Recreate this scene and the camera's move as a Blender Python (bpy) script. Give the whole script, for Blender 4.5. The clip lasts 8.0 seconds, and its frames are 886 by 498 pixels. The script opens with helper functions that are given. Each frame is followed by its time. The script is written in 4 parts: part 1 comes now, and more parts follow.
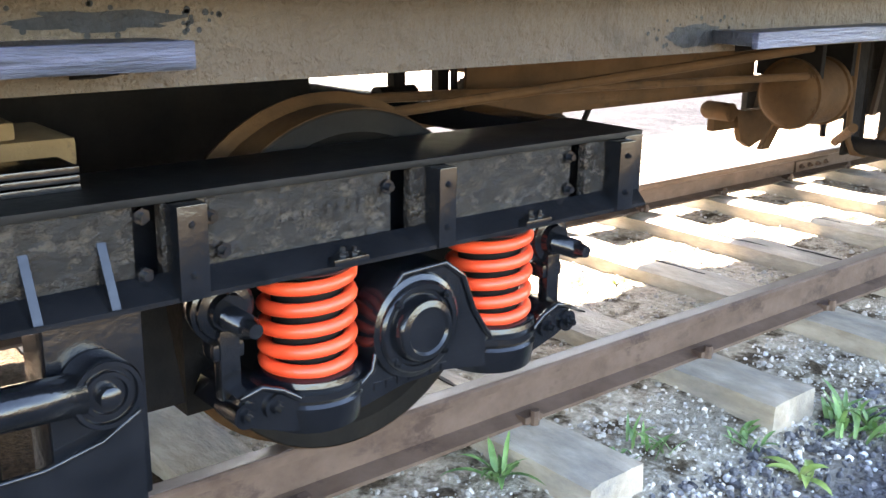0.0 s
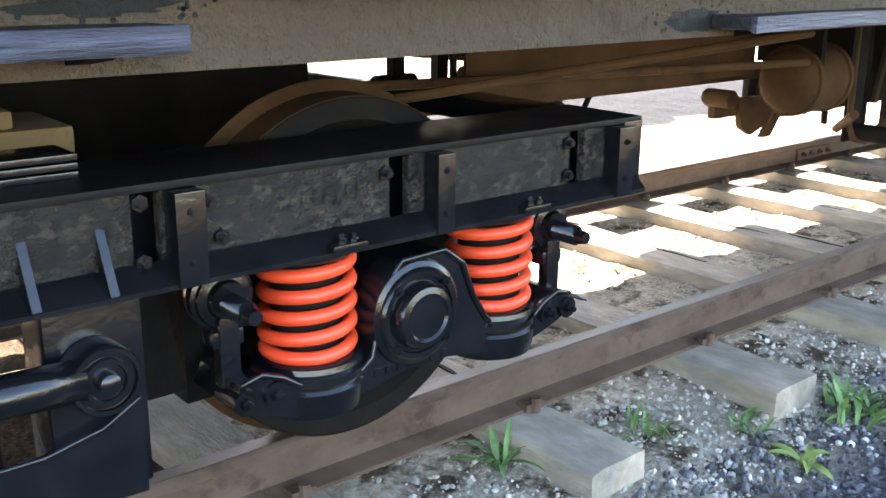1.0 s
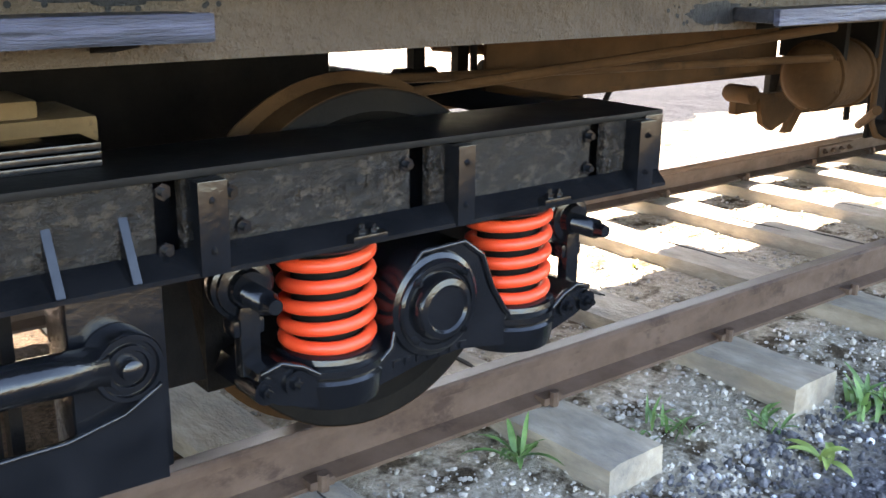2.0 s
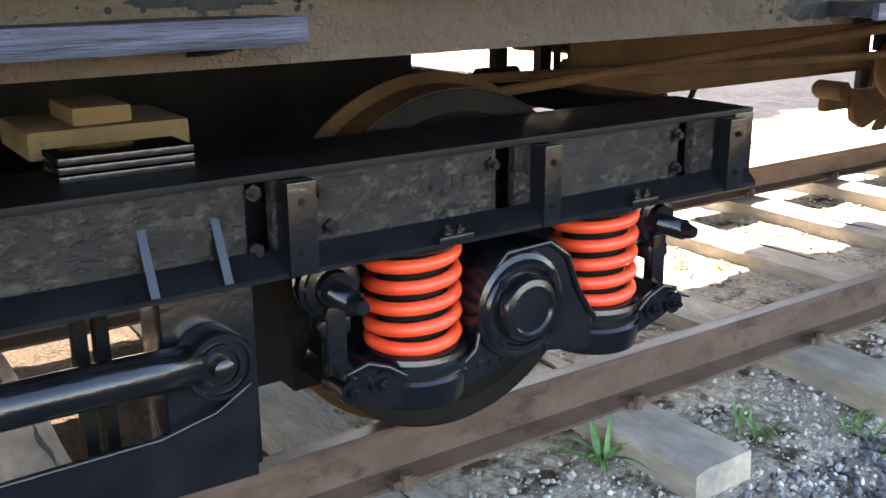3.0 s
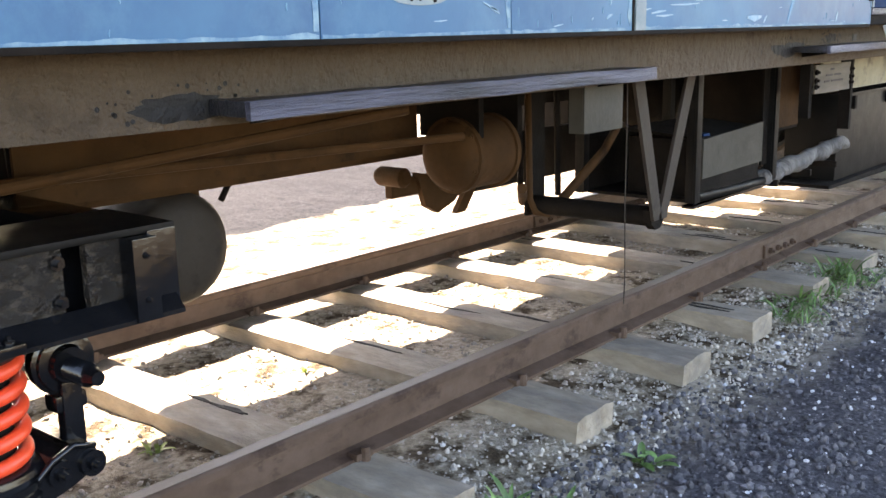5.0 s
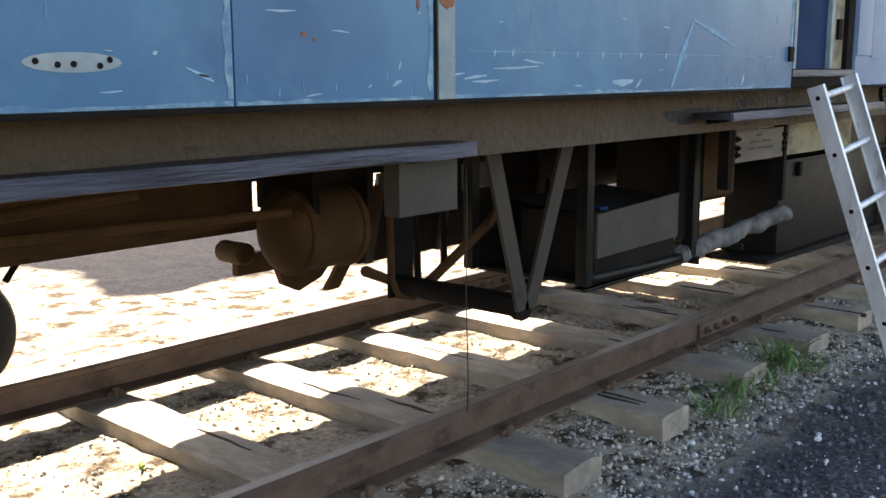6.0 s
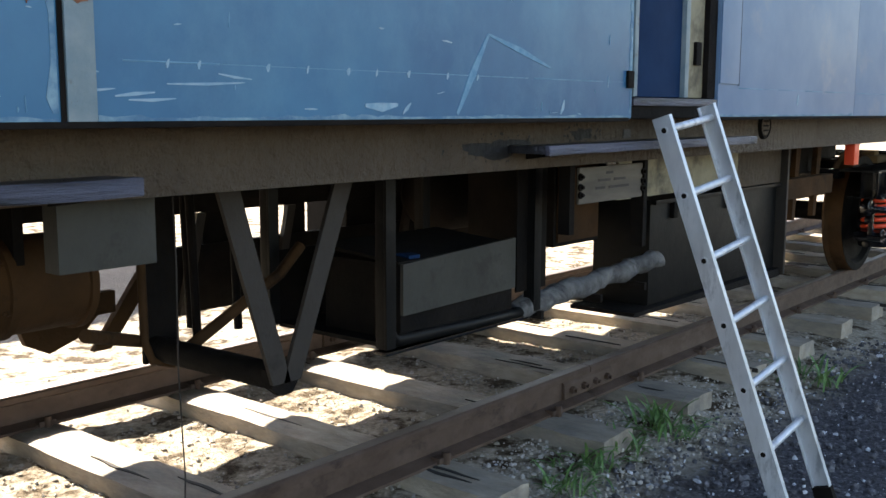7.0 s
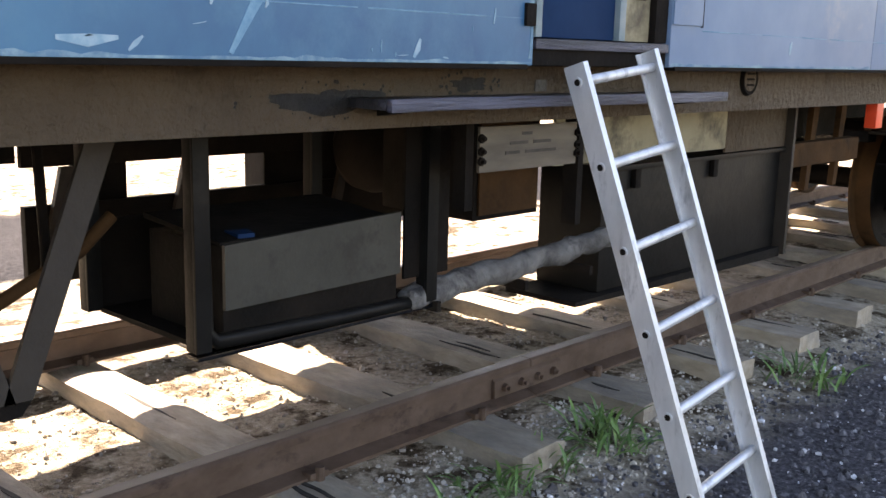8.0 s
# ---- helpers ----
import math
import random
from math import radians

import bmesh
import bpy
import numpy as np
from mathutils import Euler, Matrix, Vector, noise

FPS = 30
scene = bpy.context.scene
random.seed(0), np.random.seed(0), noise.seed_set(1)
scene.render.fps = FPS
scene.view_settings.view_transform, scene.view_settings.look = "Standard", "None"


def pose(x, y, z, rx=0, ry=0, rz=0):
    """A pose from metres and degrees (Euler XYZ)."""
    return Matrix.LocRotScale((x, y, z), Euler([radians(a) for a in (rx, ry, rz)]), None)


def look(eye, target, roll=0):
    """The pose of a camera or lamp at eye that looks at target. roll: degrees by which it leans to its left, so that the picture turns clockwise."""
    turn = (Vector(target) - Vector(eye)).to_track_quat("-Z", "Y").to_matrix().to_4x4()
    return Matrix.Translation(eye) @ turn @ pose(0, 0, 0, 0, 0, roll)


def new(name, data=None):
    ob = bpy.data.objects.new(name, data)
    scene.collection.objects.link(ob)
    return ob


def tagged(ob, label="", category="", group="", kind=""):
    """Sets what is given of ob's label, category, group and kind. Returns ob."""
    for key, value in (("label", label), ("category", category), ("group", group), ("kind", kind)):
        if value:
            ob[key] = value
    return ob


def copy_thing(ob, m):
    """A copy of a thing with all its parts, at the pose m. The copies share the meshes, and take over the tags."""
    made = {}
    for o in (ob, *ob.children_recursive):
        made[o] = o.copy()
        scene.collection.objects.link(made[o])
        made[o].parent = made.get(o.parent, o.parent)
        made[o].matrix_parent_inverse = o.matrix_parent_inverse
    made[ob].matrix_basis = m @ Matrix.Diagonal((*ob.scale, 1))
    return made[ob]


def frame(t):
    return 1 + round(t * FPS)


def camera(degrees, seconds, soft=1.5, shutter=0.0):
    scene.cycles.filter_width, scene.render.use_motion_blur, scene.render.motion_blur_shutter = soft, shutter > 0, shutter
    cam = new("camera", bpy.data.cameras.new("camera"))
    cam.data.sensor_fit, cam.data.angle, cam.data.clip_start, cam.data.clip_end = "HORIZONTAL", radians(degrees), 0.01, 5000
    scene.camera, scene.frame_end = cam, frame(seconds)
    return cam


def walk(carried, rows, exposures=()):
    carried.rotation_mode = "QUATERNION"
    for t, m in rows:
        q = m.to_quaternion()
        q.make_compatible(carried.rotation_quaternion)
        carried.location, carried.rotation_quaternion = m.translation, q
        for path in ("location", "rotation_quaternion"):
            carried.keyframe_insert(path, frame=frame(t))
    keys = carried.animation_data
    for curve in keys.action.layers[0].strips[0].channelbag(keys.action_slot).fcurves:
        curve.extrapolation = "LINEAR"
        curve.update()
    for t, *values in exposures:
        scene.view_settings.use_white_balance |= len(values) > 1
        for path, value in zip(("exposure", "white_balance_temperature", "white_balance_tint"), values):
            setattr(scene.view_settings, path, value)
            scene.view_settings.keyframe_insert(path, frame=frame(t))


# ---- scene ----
cam = camera(48.1, 8.0)
PATH = [
    (0, (1.447, 0.123, 1.419), (2.687, 1.595, 0.874), 1.0),
    (0.5, (1.451, 0.115, 1.411), (2.718, 1.566, 0.87), 1.0),
    (1, (1.452, 0.116, 1.406), (2.685, 1.588, 0.846), 0.6),
    (2.5, (1.436, 0.11, 1.393), (2.607, 1.629, 0.828), 1.0),
    (3, (1.431, 0.135, 1.397), (2.513, 1.717, 0.828), -0.4),
    (3.5, (1.46, 0.108, 1.414), (2.722, 1.56, 0.867), 0.5),
    (4, (1.66, 0.012, 1.377), (3.052, 1.347, 0.847), -0.1),
    (4.5, (1.98, -0.047, 1.393), (3.422, 1.239, 0.879), -0.6),
    (4.7, (2.111, -0.049, 1.405), (3.578, 1.22, 0.917), -1.0),
    (5.8, (2.976, -0.133, 1.427), (4.457, 1.166, 1.083), -0.6),
    (6, (3.146, -0.197, 1.462), (4.616, 1.114, 1.113), -0.3),
    (6.5, (3.547, -0.171, 1.423), (5.079, 1.081, 1.13), 0.4),
    (7, (3.998, -0.267, 1.423), (5.527, 0.993, 1.145), 0.2),
    (7.5, (4.472, -0.275, 1.436), (5.93, 1.049, 1.091), -0.1),
    (8, (4.973, -0.244, 1.422), (6.408, 1.095, 1.035), 1.5),
]
EXPOSE = [(0.0, 4.98, 7300, 16), (0.5, 4.68, 7300, 15), (1.0, 4.43, 7100, 13), (2.5, 4.48, 7400, 17), (3.0, 4.33, 7400, 17), (4.0, 4.68, 7700, 19), (4.7, 4.23, 7800, 20), (5.8, 3.11, 7700, 18), (6.5, 2.76, 7200, 14), (7.0, 2.66, 7000, 13), (7.5, 2.96, 7400, 17), (8.0, 3.21, 7900, 22)]
walk(cam, [(t, look(eye, target, roll)) for t, eye, target, roll in PATH], EXPOSE)

# ---- light ----
SUN_UP, SUN_TURN = radians(40), radians(10)          # height; turn from +y towards +x
sun_dir = Vector((math.sin(SUN_TURN) * math.cos(SUN_UP), math.cos(SUN_TURN) * math.cos(SUN_UP), math.sin(SUN_UP)))
world = bpy.data.worlds.new("sky")
scene.world = world
world.use_nodes = True
wn = world.node_tree.nodes
sky = wn.new("ShaderNodeTexSky")
sky.sky_type, sky.sun_disc = "NISHITA", False
sky.sun_elevation, sky.sun_rotation = SUN_UP, SUN_TURN
world.node_tree.links.new(sky.outputs[0], wn["Background"].inputs[0])
wn["Background"].inputs[1].default_value = 0.075
sun = new("sun", bpy.data.lights.new("sun", "SUN"))
sun.data.energy, sun.data.angle, sun.data.color = 5.0, radians(0.5), (1.0, 0.95, 0.86)
sun.matrix_world = look(sun_dir * 50, (0, 0, 0))


# ---- materials ----
def material(name, c1, c2, scale=6.0, detail=8.0, rough=(0.5, 0.8), metal=0.0, bump=0.3, bump_scale=40.0, stretch=(1, 1, 1),
             patch=None, patch_scale=2.5, patch_edge=(0.55, 0.65), island=0.0, random_ob=0.0, bump_dist=0.01, spec=0.5, coat=0.0):
    """Two mottled colours, a third in patches, fine relief."""
    m = bpy.data.materials.new(name)
    m.use_nodes = True
    nt = m.node_tree
    N, L = nt.nodes, nt.links
    b = N["Principled BSDF"]
    tc = N.new("ShaderNodeNewGeometry")
    mp = N.new("ShaderNodeMapping")
    mp.inputs["Scale"].default_value = stretch
    L.new(tc.outputs["Position"], mp.inputs["Vector"])

    def tex(s, d=8.0, rough_=0.6):
        t = N.new("ShaderNodeTexNoise")
        t.inputs["Scale"].default_value, t.inputs["Detail"].default_value, t.inputs["Roughness"].default_value = s, d, rough_
        L.new(mp.outputs[0], t.inputs["Vector"])
        return t

    def ramp(src, a, z, lo=(0, 0, 0, 1), hi=(1, 1, 1, 1)):
        r = N.new("ShaderNodeValToRGB")
        r.color_ramp.elements[0].position, r.color_ramp.elements[1].position = a, z
        r.color_ramp.elements[0].color, r.color_ramp.elements[1].color = lo, hi
        L.new(src, r.inputs[0])
        return r

    base = ramp(tex(scale, detail).outputs[0], 0.35, 0.65, (*c1, 1), (*c2, 1))
    col = base.outputs[0]
    if patch:
        mix = N.new("ShaderNodeMix")
        mix.data_type = "RGBA"
        L.new(ramp(tex(patch_scale, 9, 0.7).outputs[0], *patch_edge).outputs[0], mix.inputs["Factor"])
        L.new(col, mix.inputs["A"])
        mix.inputs["B"].default_value = (*patch, 1)
        col = mix.outputs["Result"]
    if island or random_ob:
        hs = N.new("ShaderNodeHueSaturation")
        mr = N.new("ShaderNodeMapRange")
        k = island or random_ob
        mr.inputs[3].default_value, mr.inputs[4].default_value = 1 - k, 1 + k
        if island:
            L.new(tc.outputs["Random Per Island"], mr.inputs[0])
        else:
            oi = N.new("ShaderNodeObjectInfo")
            L.new(oi.outputs["Random"], mr.inputs[0])
        L.new(mr.outputs[0], hs.inputs["Value"])
        L.new(col, hs.inputs["Color"])
        col = hs.outputs[0]
    L.new(col, b.inputs["Base Color"])
    rr = N.new("ShaderNodeMapRange")
    rr.inputs[3].default_value, rr.inputs[4].default_value = rough
    L.new(tex(scale * 2.3, 6).outputs[0], rr.inputs[0])
    L.new(rr.outputs[0], b.inputs["Roughness"])
    b.inputs["Metallic"].default_value = metal
    b.inputs["Specular IOR Level"].default_value = spec
    b.inputs["Coat Weight"].default_value = coat
    bp = N.new("ShaderNodeBump")
    bp.inputs["Strength"].default_value, bp.inputs["Distance"].default_value = bump, bump_dist
    L.new(tex(bump_scale, 5, 0.65).outputs[0], bp.inputs["Height"])
    L.new(bp.outputs[0], b.inputs["Normal"])
    return m


M_black = material("gloss_black_paint", (0.0035, 0.004, 0.005), (0.008, 0.0085, 0.010), 9, rough=(0.10, 0.24), bump=0.25, bump_scale=14, bump_dist=0.010, spec=0.5)
# lighter brown patches stand for glints on the lumps of the paint
M_black_rough = material("lumpy_black_paint_glints", (0.009, 0.0075, 0.006), (0.026, 0.020, 0.014), 22, rough=(0.10, 0.26), bump=0.9, bump_scale=38, bump_dist=0.035, stretch=(0.6, 1, 1.1), spec=0.5, patch=(0.052, 0.040, 0.028), patch_scale=28, patch_edge=(0.53, 0.64))
# soot tone taken down to near black: deep shade put into the colour
M_dark = material("deep_shade_black", (0.0035, 0.0028, 0.0022), (0.011, 0.008, 0.006), 5, rough=(0.7, 0.95), bump=0.4, spec=0.15)
M_brown = material("rust_brown_dust", (0.042, 0.020, 0.007), (0.072, 0.034, 0.012), 5, rough=(0.75, 0.95), bump=0.35, spec=0.2, patch=(0.024, 0.012, 0.005), patch_scale=4)
M_sole = material("brown_solebar_paint", (0.086, 0.061, 0.039), (0.106, 0.077, 0.050), 4, rough=(0.5, 0.7), bump=0.9, bump_scale=30, bump_dist=0.05, patch=(0.067, 0.047, 0.030), patch_scale=3, spec=0.35)
M_bar = material("dark_brown_steel_bar", (0.024, 0.019, 0.015), (0.036, 0.029, 0.023), 5, rough=(0.5, 0.7), bump=0.25, spec=0.3, patch=(0.016, 0.013, 0.010), patch_scale=5)
M_locker = material("dull_black_locker_paint", (0.004, 0.004, 0.004), (0.009, 0.0085, 0.008), 4, rough=(0.35, 0.6), bump=0.15, spec=0.14, patch=(0.014, 0.0125, 0.011), patch_scale=3)
M_red = material("orange_red_paint", (0.78, 0.060, 0.018), (0.85, 0.085, 0.028), 7, rough=(0.28, 0.45), bump=0.12, bump_scale=25)
M_rail = material("rusty_rail_steel", (0.070, 0.042, 0.028), (0.110, 0.072, 0.052), 9, rough=(0.5, 0.75), metal=0.1, bump=0.2, stretch=(0.7, 1, 1), patch=(0.046, 0.026, 0.018), patch_scale=5, spec=0.3)
M_rail_top = material("worn_rail_head", (0.095, 0.068, 0.055), (0.130, 0.098, 0.083), 9, rough=(0.4, 0.6), metal=0.2, bump=0.08, stretch=(0.5, 1, 1), patch=(0.075, 0.05, 0.04))
M_timber = material("weathered_sleeper_timber", (0.29, 0.235, 0.168), (0.42, 0.357, 0.275), 10, rough=(0.8, 0.95), bump=0.7, bump_scale=22, stretch=(1.6, 0.6, 1.6), patch=(0.175, 0.158, 0.135), patch_scale=2.6, patch_edge=(0.43, 0.68), random_ob=0.14, bump_dist=0.02)
M_crack = material("dark_split_timber", (0.02, 0.017, 0.014), (0.035, 0.03, 0.024), 20, rough=(0.9, 1.0), bump=0.2)
M_step = material("blackened_step_board", (0.008, 0.008, 0.010), (0.024, 0.024, 0.029), 10, rough=(0.25, 0.5), bump=0.8, bump_scale=30, stretch=(0.25, 3, 3), patch=(0.07, 0.07, 0.09), patch_scale=6, patch_edge=(0.55, 0.72))
M_step_edge = material("worn_grey_step_edge", (0.030, 0.030, 0.042), (0.085, 0.085, 0.115), 12, rough=(0.25, 0.45), bump=0.7, bump_scale=30, bump_dist=0.02, stretch=(0.2, 2, 3), patch=(0.012, 0.012, 0.015), patch_scale=5, patch_edge=(0.5, 0.6))
M_blue = material("faded_blue_coach_paint", (0.018, 0.102, 0.212), (0.042, 0.178, 0.305), 2.1, rough=(0.32, 0.5), bump=0.05, bump_scale=9, patch=(0.085, 0.240, 0.350), patch_scale=1.5, patch_edge=(0.50, 0.78), stretch=(1, 1, 0.8))
M_blue_pale = material("pale_lilac_blue_paint", (0.105, 0.188, 0.310), (0.155, 0.245, 0.365), 2.2, rough=(0.35, 0.55), bump=0.05, bump_scale=9, patch=(0.195, 0.250, 0.325), patch_scale=2.0)
M_blue_dark = material("dark_blue_door_paint", (0.005, 0.022, 0.065), (0.009, 0.034, 0.090), 3, rough=(0.6, 0.8), bump=0.08, spec=0.08)
M_strip = material("worn_pale_cover_strip", (0.13, 0.20, 0.23), (0.24, 0.29, 0.30), 9, rough=(0.4, 0.6), bump=0.25, patch=(0.11, 0.06, 0.035), patch_scale=8, patch_edge=(0.58, 0.68))
M_scratch = material("bare_scratched_primer", (0.17, 0.32, 0.42), (0.30, 0.43, 0.50), 40, rough=(0.6, 0.8), bump=0.1)
M_chalk = material("chalky_paint_mark", (0.085, 0.23, 0.35), (0.16, 0.32, 0.43), 40, rough=(0.6, 0.8), bump=0.1)
M_worn = material("flaking_paint_margin", (0.055, 0.16, 0.26), (0.20, 0.33, 0.39), 26, rough=(0.45, 0.65), bump=0.3, bump_scale=40, patch=(0.05, 0.15, 0.25), patch_scale=9, patch_edge=(0.48, 0.6))
M_rust = material("orange_rust", (0.16, 0.055, 0.025), (0.30, 0.12, 0.06), 18, rough=(0.8, 0.95), bump=0.4)
M_grey = material("grey_box_paint", (0.038, 0.037, 0.030), (0.052, 0.050, 0.041), 5, rough=(0.5, 0.7), bump=0.2, spec=0.3, patch=(0.030, 0.028, 0.023), patch_scale=6)
M_cream = material("dirty_cream_paint", (0.22, 0.195, 0.12), (0.30, 0.265, 0.17), 6, rough=(0.5, 0.75), bump=0.2, patch=(0.08, 0.065, 0.04), patch_scale=5, patch_edge=(0.45, 0.62))
M_board = material("weathered_notice_board", (0.10, 0.085, 0.065), (0.16, 0.135, 0.105), 9, rough=(0.6, 0.8), bump=0.2, stretch=(0.4, 1, 2))
M_pipe = material("whitish_lagged_pipe", (0.08, 0.075, 0.07), (0.20, 0.19, 0.178), 9, rough=(0.7, 0.9), bump=0.8, bump_scale=22, bump_dist=0.03, patch=(0.035, 0.032, 0.03), patch_scale=6, patch_edge=(0.48, 0.62))
M_alu = material("scuffed_aluminium", (0.52, 0.54, 0.56), (0.68, 0.70, 0.72), 12, rough=(0.3, 0.5), metal=0.35, bump=0.12, bump_scale=60, stretch=(1, 1, 0.3), patch=(0.40, 0.42, 0.44), patch_scale=16)
M_ink = material("faded_dark_ink", (0.05, 0.045, 0.04), (0.08, 0.07, 0.06), 20, rough=(0.7, 0.9), bump=0.05)
M_leaf = material("weed_leaf", (0.07, 0.15, 0.035), (0.16, 0.26, 0.08), 20, rough=(0.45, 0.65), bump=0.2, random_ob=0.3)
M_leaf_yellow = material("yellow_green_leaf", (0.17, 0.25, 0.05), (0.26, 0.33, 0.08), 20, rough=(0.45, 0.65), bump=0.2, random_ob=0.15)
M_stone = material("mixed_ballast_stone", (0.31, 0.28, 0.235), (0.50, 0.46, 0.40), 60, rough=(0.8, 0.95), bump=0.4, bump_scale=120, island=0.33, spec=0.2)
M_ash_stone = material("dark_clinker_stone", (0.055, 0.053, 0.058), (0.125, 0.12, 0.124), 60, rough=(0.75, 0.95), bump=0.4, bump_scale=120, island=0.6)
M_pebble = material("pale_pebble", (0.42, 0.42, 0.43), (0.60, 0.60, 0.60), 60, rough=(0.7, 0.9), bump=0.2, island=0.3)


def ground_material():
    """Dark ash path beside the track, pale sand and small ballast in it, a painted shade strip and sand beyond."""
    m = bpy.data.materials.new("ash_and_sandy_ballast")
    m.use_nodes = True
    N, L = m.node_tree.nodes, m.node_tree.links
    b = N["Principled BSDF"]
    g = N.new("ShaderNodeNewGeometry")
    sep = N.new("ShaderNodeSeparateXYZ")
    L.new(g.outputs["Position"], sep.inputs[0])

    def tex(s, d=8.0):
        t = N.new("ShaderNodeTexNoise")
        t.inputs["Scale"].default_value, t.inputs["Detail"].default_value, t.inputs["Roughness"].default_value = s, d, 0.65
        L.new(g.outputs["Position"], t.inputs["Vector"])
        return t.outputs[0]

    def ramp(src, *stops):
        r = N.new("ShaderNodeValToRGB")
        e = r.color_ramp.elements
        while len(e) < len(stops):
            e.new(0.5)
        for k, (p, c) in enumerate(stops):
            e[k].position, e[k].color = p, (*c, 1)
        L.new(src, r.inputs[0])
        return r.outputs[0]

    def math_(op, a, c):
        n = N.new("ShaderNodeMath")
        n.operation = op
        for k, v in enumerate((a, c)):
            if isinstance(v, (int, float)):
                n.inputs[k].default_value = v
            else:
                L.new(v, n.inputs[k])
        return n.outputs[0]

    wob = math_("MULTIPLY", math_("SUBTRACT", tex(2.2, 6), 0.5), 0.55)
    y = math_("ADD", sep.outputs[1], wob)
    zone = math_("DIVIDE", y, 20.0)
    ash = ramp(tex(45), (0.3, (0.024, 0.023, 0.025)), (0.60, (0.115, 0.110, 0.115)), (0.70, (0.36, 0.35, 0.345)))
    sand = ramp(tex(30), (0.3, (0.20, 0.168, 0.122)), (0.5, (0.37, 0.32, 0.245)), (0.7, (0.54, 0.48, 0.39)))
    bits = ramp(tex(6), (0.49, (0, 0, 0)), (0.60, (1, 1, 1)))
    brown = ramp(tex(38), (0.3, (0.03, 0.021, 0.013)), (0.7, (0.12, 0.09, 0.058)))
    mx = N.new("ShaderNodeMix")
    mx.data_type = "RGBA"
    L.new(bits, mx.inputs["Factor"]), L.new(sand, mx.inputs["A"]), L.new(brown, mx.inputs["B"])
    # 1 where the sandy bed lies, 0 on the ash
    bed = ramp(zone, (0.068, (0, 0, 0)), (0.084, (1, 1, 1)))
    # far band darkened in the colour where a shadow lies on the ground
    wide = math_("MULTIPLY", math_("SUBTRACT", tex(0.5, 3), 0.5), 1.6)
    strip = ramp(math_("DIVIDE", math_("ADD", y, wide), 20.0), (0.305, (0, 0, 0)), (0.312, (1, 1, 1)), (0.425, (1, 1, 1)), (0.445, (0, 0, 0)))
    strip_x = ramp(math_("DIVIDE", math_("ADD", sep.outputs[0], wide), 20.0), (0.345, (0, 0, 0)), (0.355, (1, 1, 1)))
    shade_tone = ramp(tex(35), (0.3, (0.006, 0.006, 0.008)), (0.62, (0.022, 0.022, 0.026)), (0.72, (0.05, 0.05, 0.055)))
    # unseen ground behind the camera, browned to warm reflections in the black paint
    warm_bounce = ramp(tex(20), (0.3, (0.055, 0.040, 0.024)), (0.7, (0.12, 0.092, 0.058)))
    open_side = ramp(math_("DIVIDE", math_("ADD", y, 20.0), 20.0), (0.930, (1, 1, 1)), (0.945, (0, 0, 0)))
    ma = N.new("ShaderNodeMix")
    ma.data_type = "RGBA"
    L.new(open_side, ma.inputs["Factor"]), L.new(ash, ma.inputs["A"]), L.new(warm_bounce, ma.inputs["B"])
    ash = ma.outputs["Result"]
    m2 = N.new("ShaderNodeMix")
    m2.data_type = "RGBA"
    L.new(bed, m2.inputs["Factor"]), L.new(ash, m2.inputs["A"]), L.new(mx.outputs["Result"], m2.inputs["B"])
    oil = ramp(math_("DIVIDE", math_("ADD", sep.outputs[0], wob), 10.0), (0.26, (1, 1, 1)), (0.29, (0, 0, 0)))
    oily = ramp(tex(50), (0.3, (0.012, 0.008, 0.005)), (0.7, (0.075, 0.050, 0.030)))
    m3 = N.new("ShaderNodeMix")
    m3.data_type = "RGBA"
    L.new(math_("MULTIPLY", oil, bed), m3.inputs["Factor"]), L.new(m2.outputs["Result"], m3.inputs["A"]), L.new(oily, m3.inputs["B"])
    m4 = N.new("ShaderNodeMix")
    m4.data_type = "RGBA"
    L.new(math_("MULTIPLY", strip, strip_x), m4.inputs["Factor"]), L.new(m3.outputs["Result"], m4.inputs["A"]), L.new(shade_tone, m4.inputs["B"])
    L.new(m4.outputs["Result"], b.inputs["Base Color"])
    b.inputs["Roughness"].default_value = 0.95
    b.inputs["Specular IOR Level"].default_value = 0.06
    bp = N.new("ShaderNodeBump")
    bp.inputs["Strength"].default_value, bp.inputs["Distance"].default_value = 0.9, 0.03
    L.new(tex(60, 4), bp.inputs["Height"])
    L.new(bp.outputs[0], b.inputs["Normal"])
    return m


M_ground = ground_material()


# ---- mesh helpers ----
def box(bm, x0, x1, y0, y1, z0, z1, bev=0.0):
    r = bmesh.ops.create_cube(bm, size=1.0)
    vs = r["verts"]
    for v in vs:
        v.co = Vector((x0 + (v.co.x + 0.5) * (x1 - x0), y0 + (v.co.y + 0.5) * (y1 - y0), z0 + (v.co.z + 0.5) * (z1 - z0)))
    if bev:
        es = list({e for v in vs for e in v.link_edges})
        bmesh.ops.bevel(bm, geom=es, offset=bev, segments=2, affect="EDGES", profile=0.7)
    return bm


def rod(bm, a, b, r, seg=16, r2=None):
    a, b = Vector(a), Vector(b)
    d = b - a
    m = Matrix.Translation((a + b) / 2) @ d.to_track_quat("Z", "Y").to_matrix().to_4x4()
    bmesh.ops.create_cone(bm, cap_ends=True, segments=seg, radius1=r, radius2=r if r2 is None else r2, depth=d.length, matrix=m)
    return bm


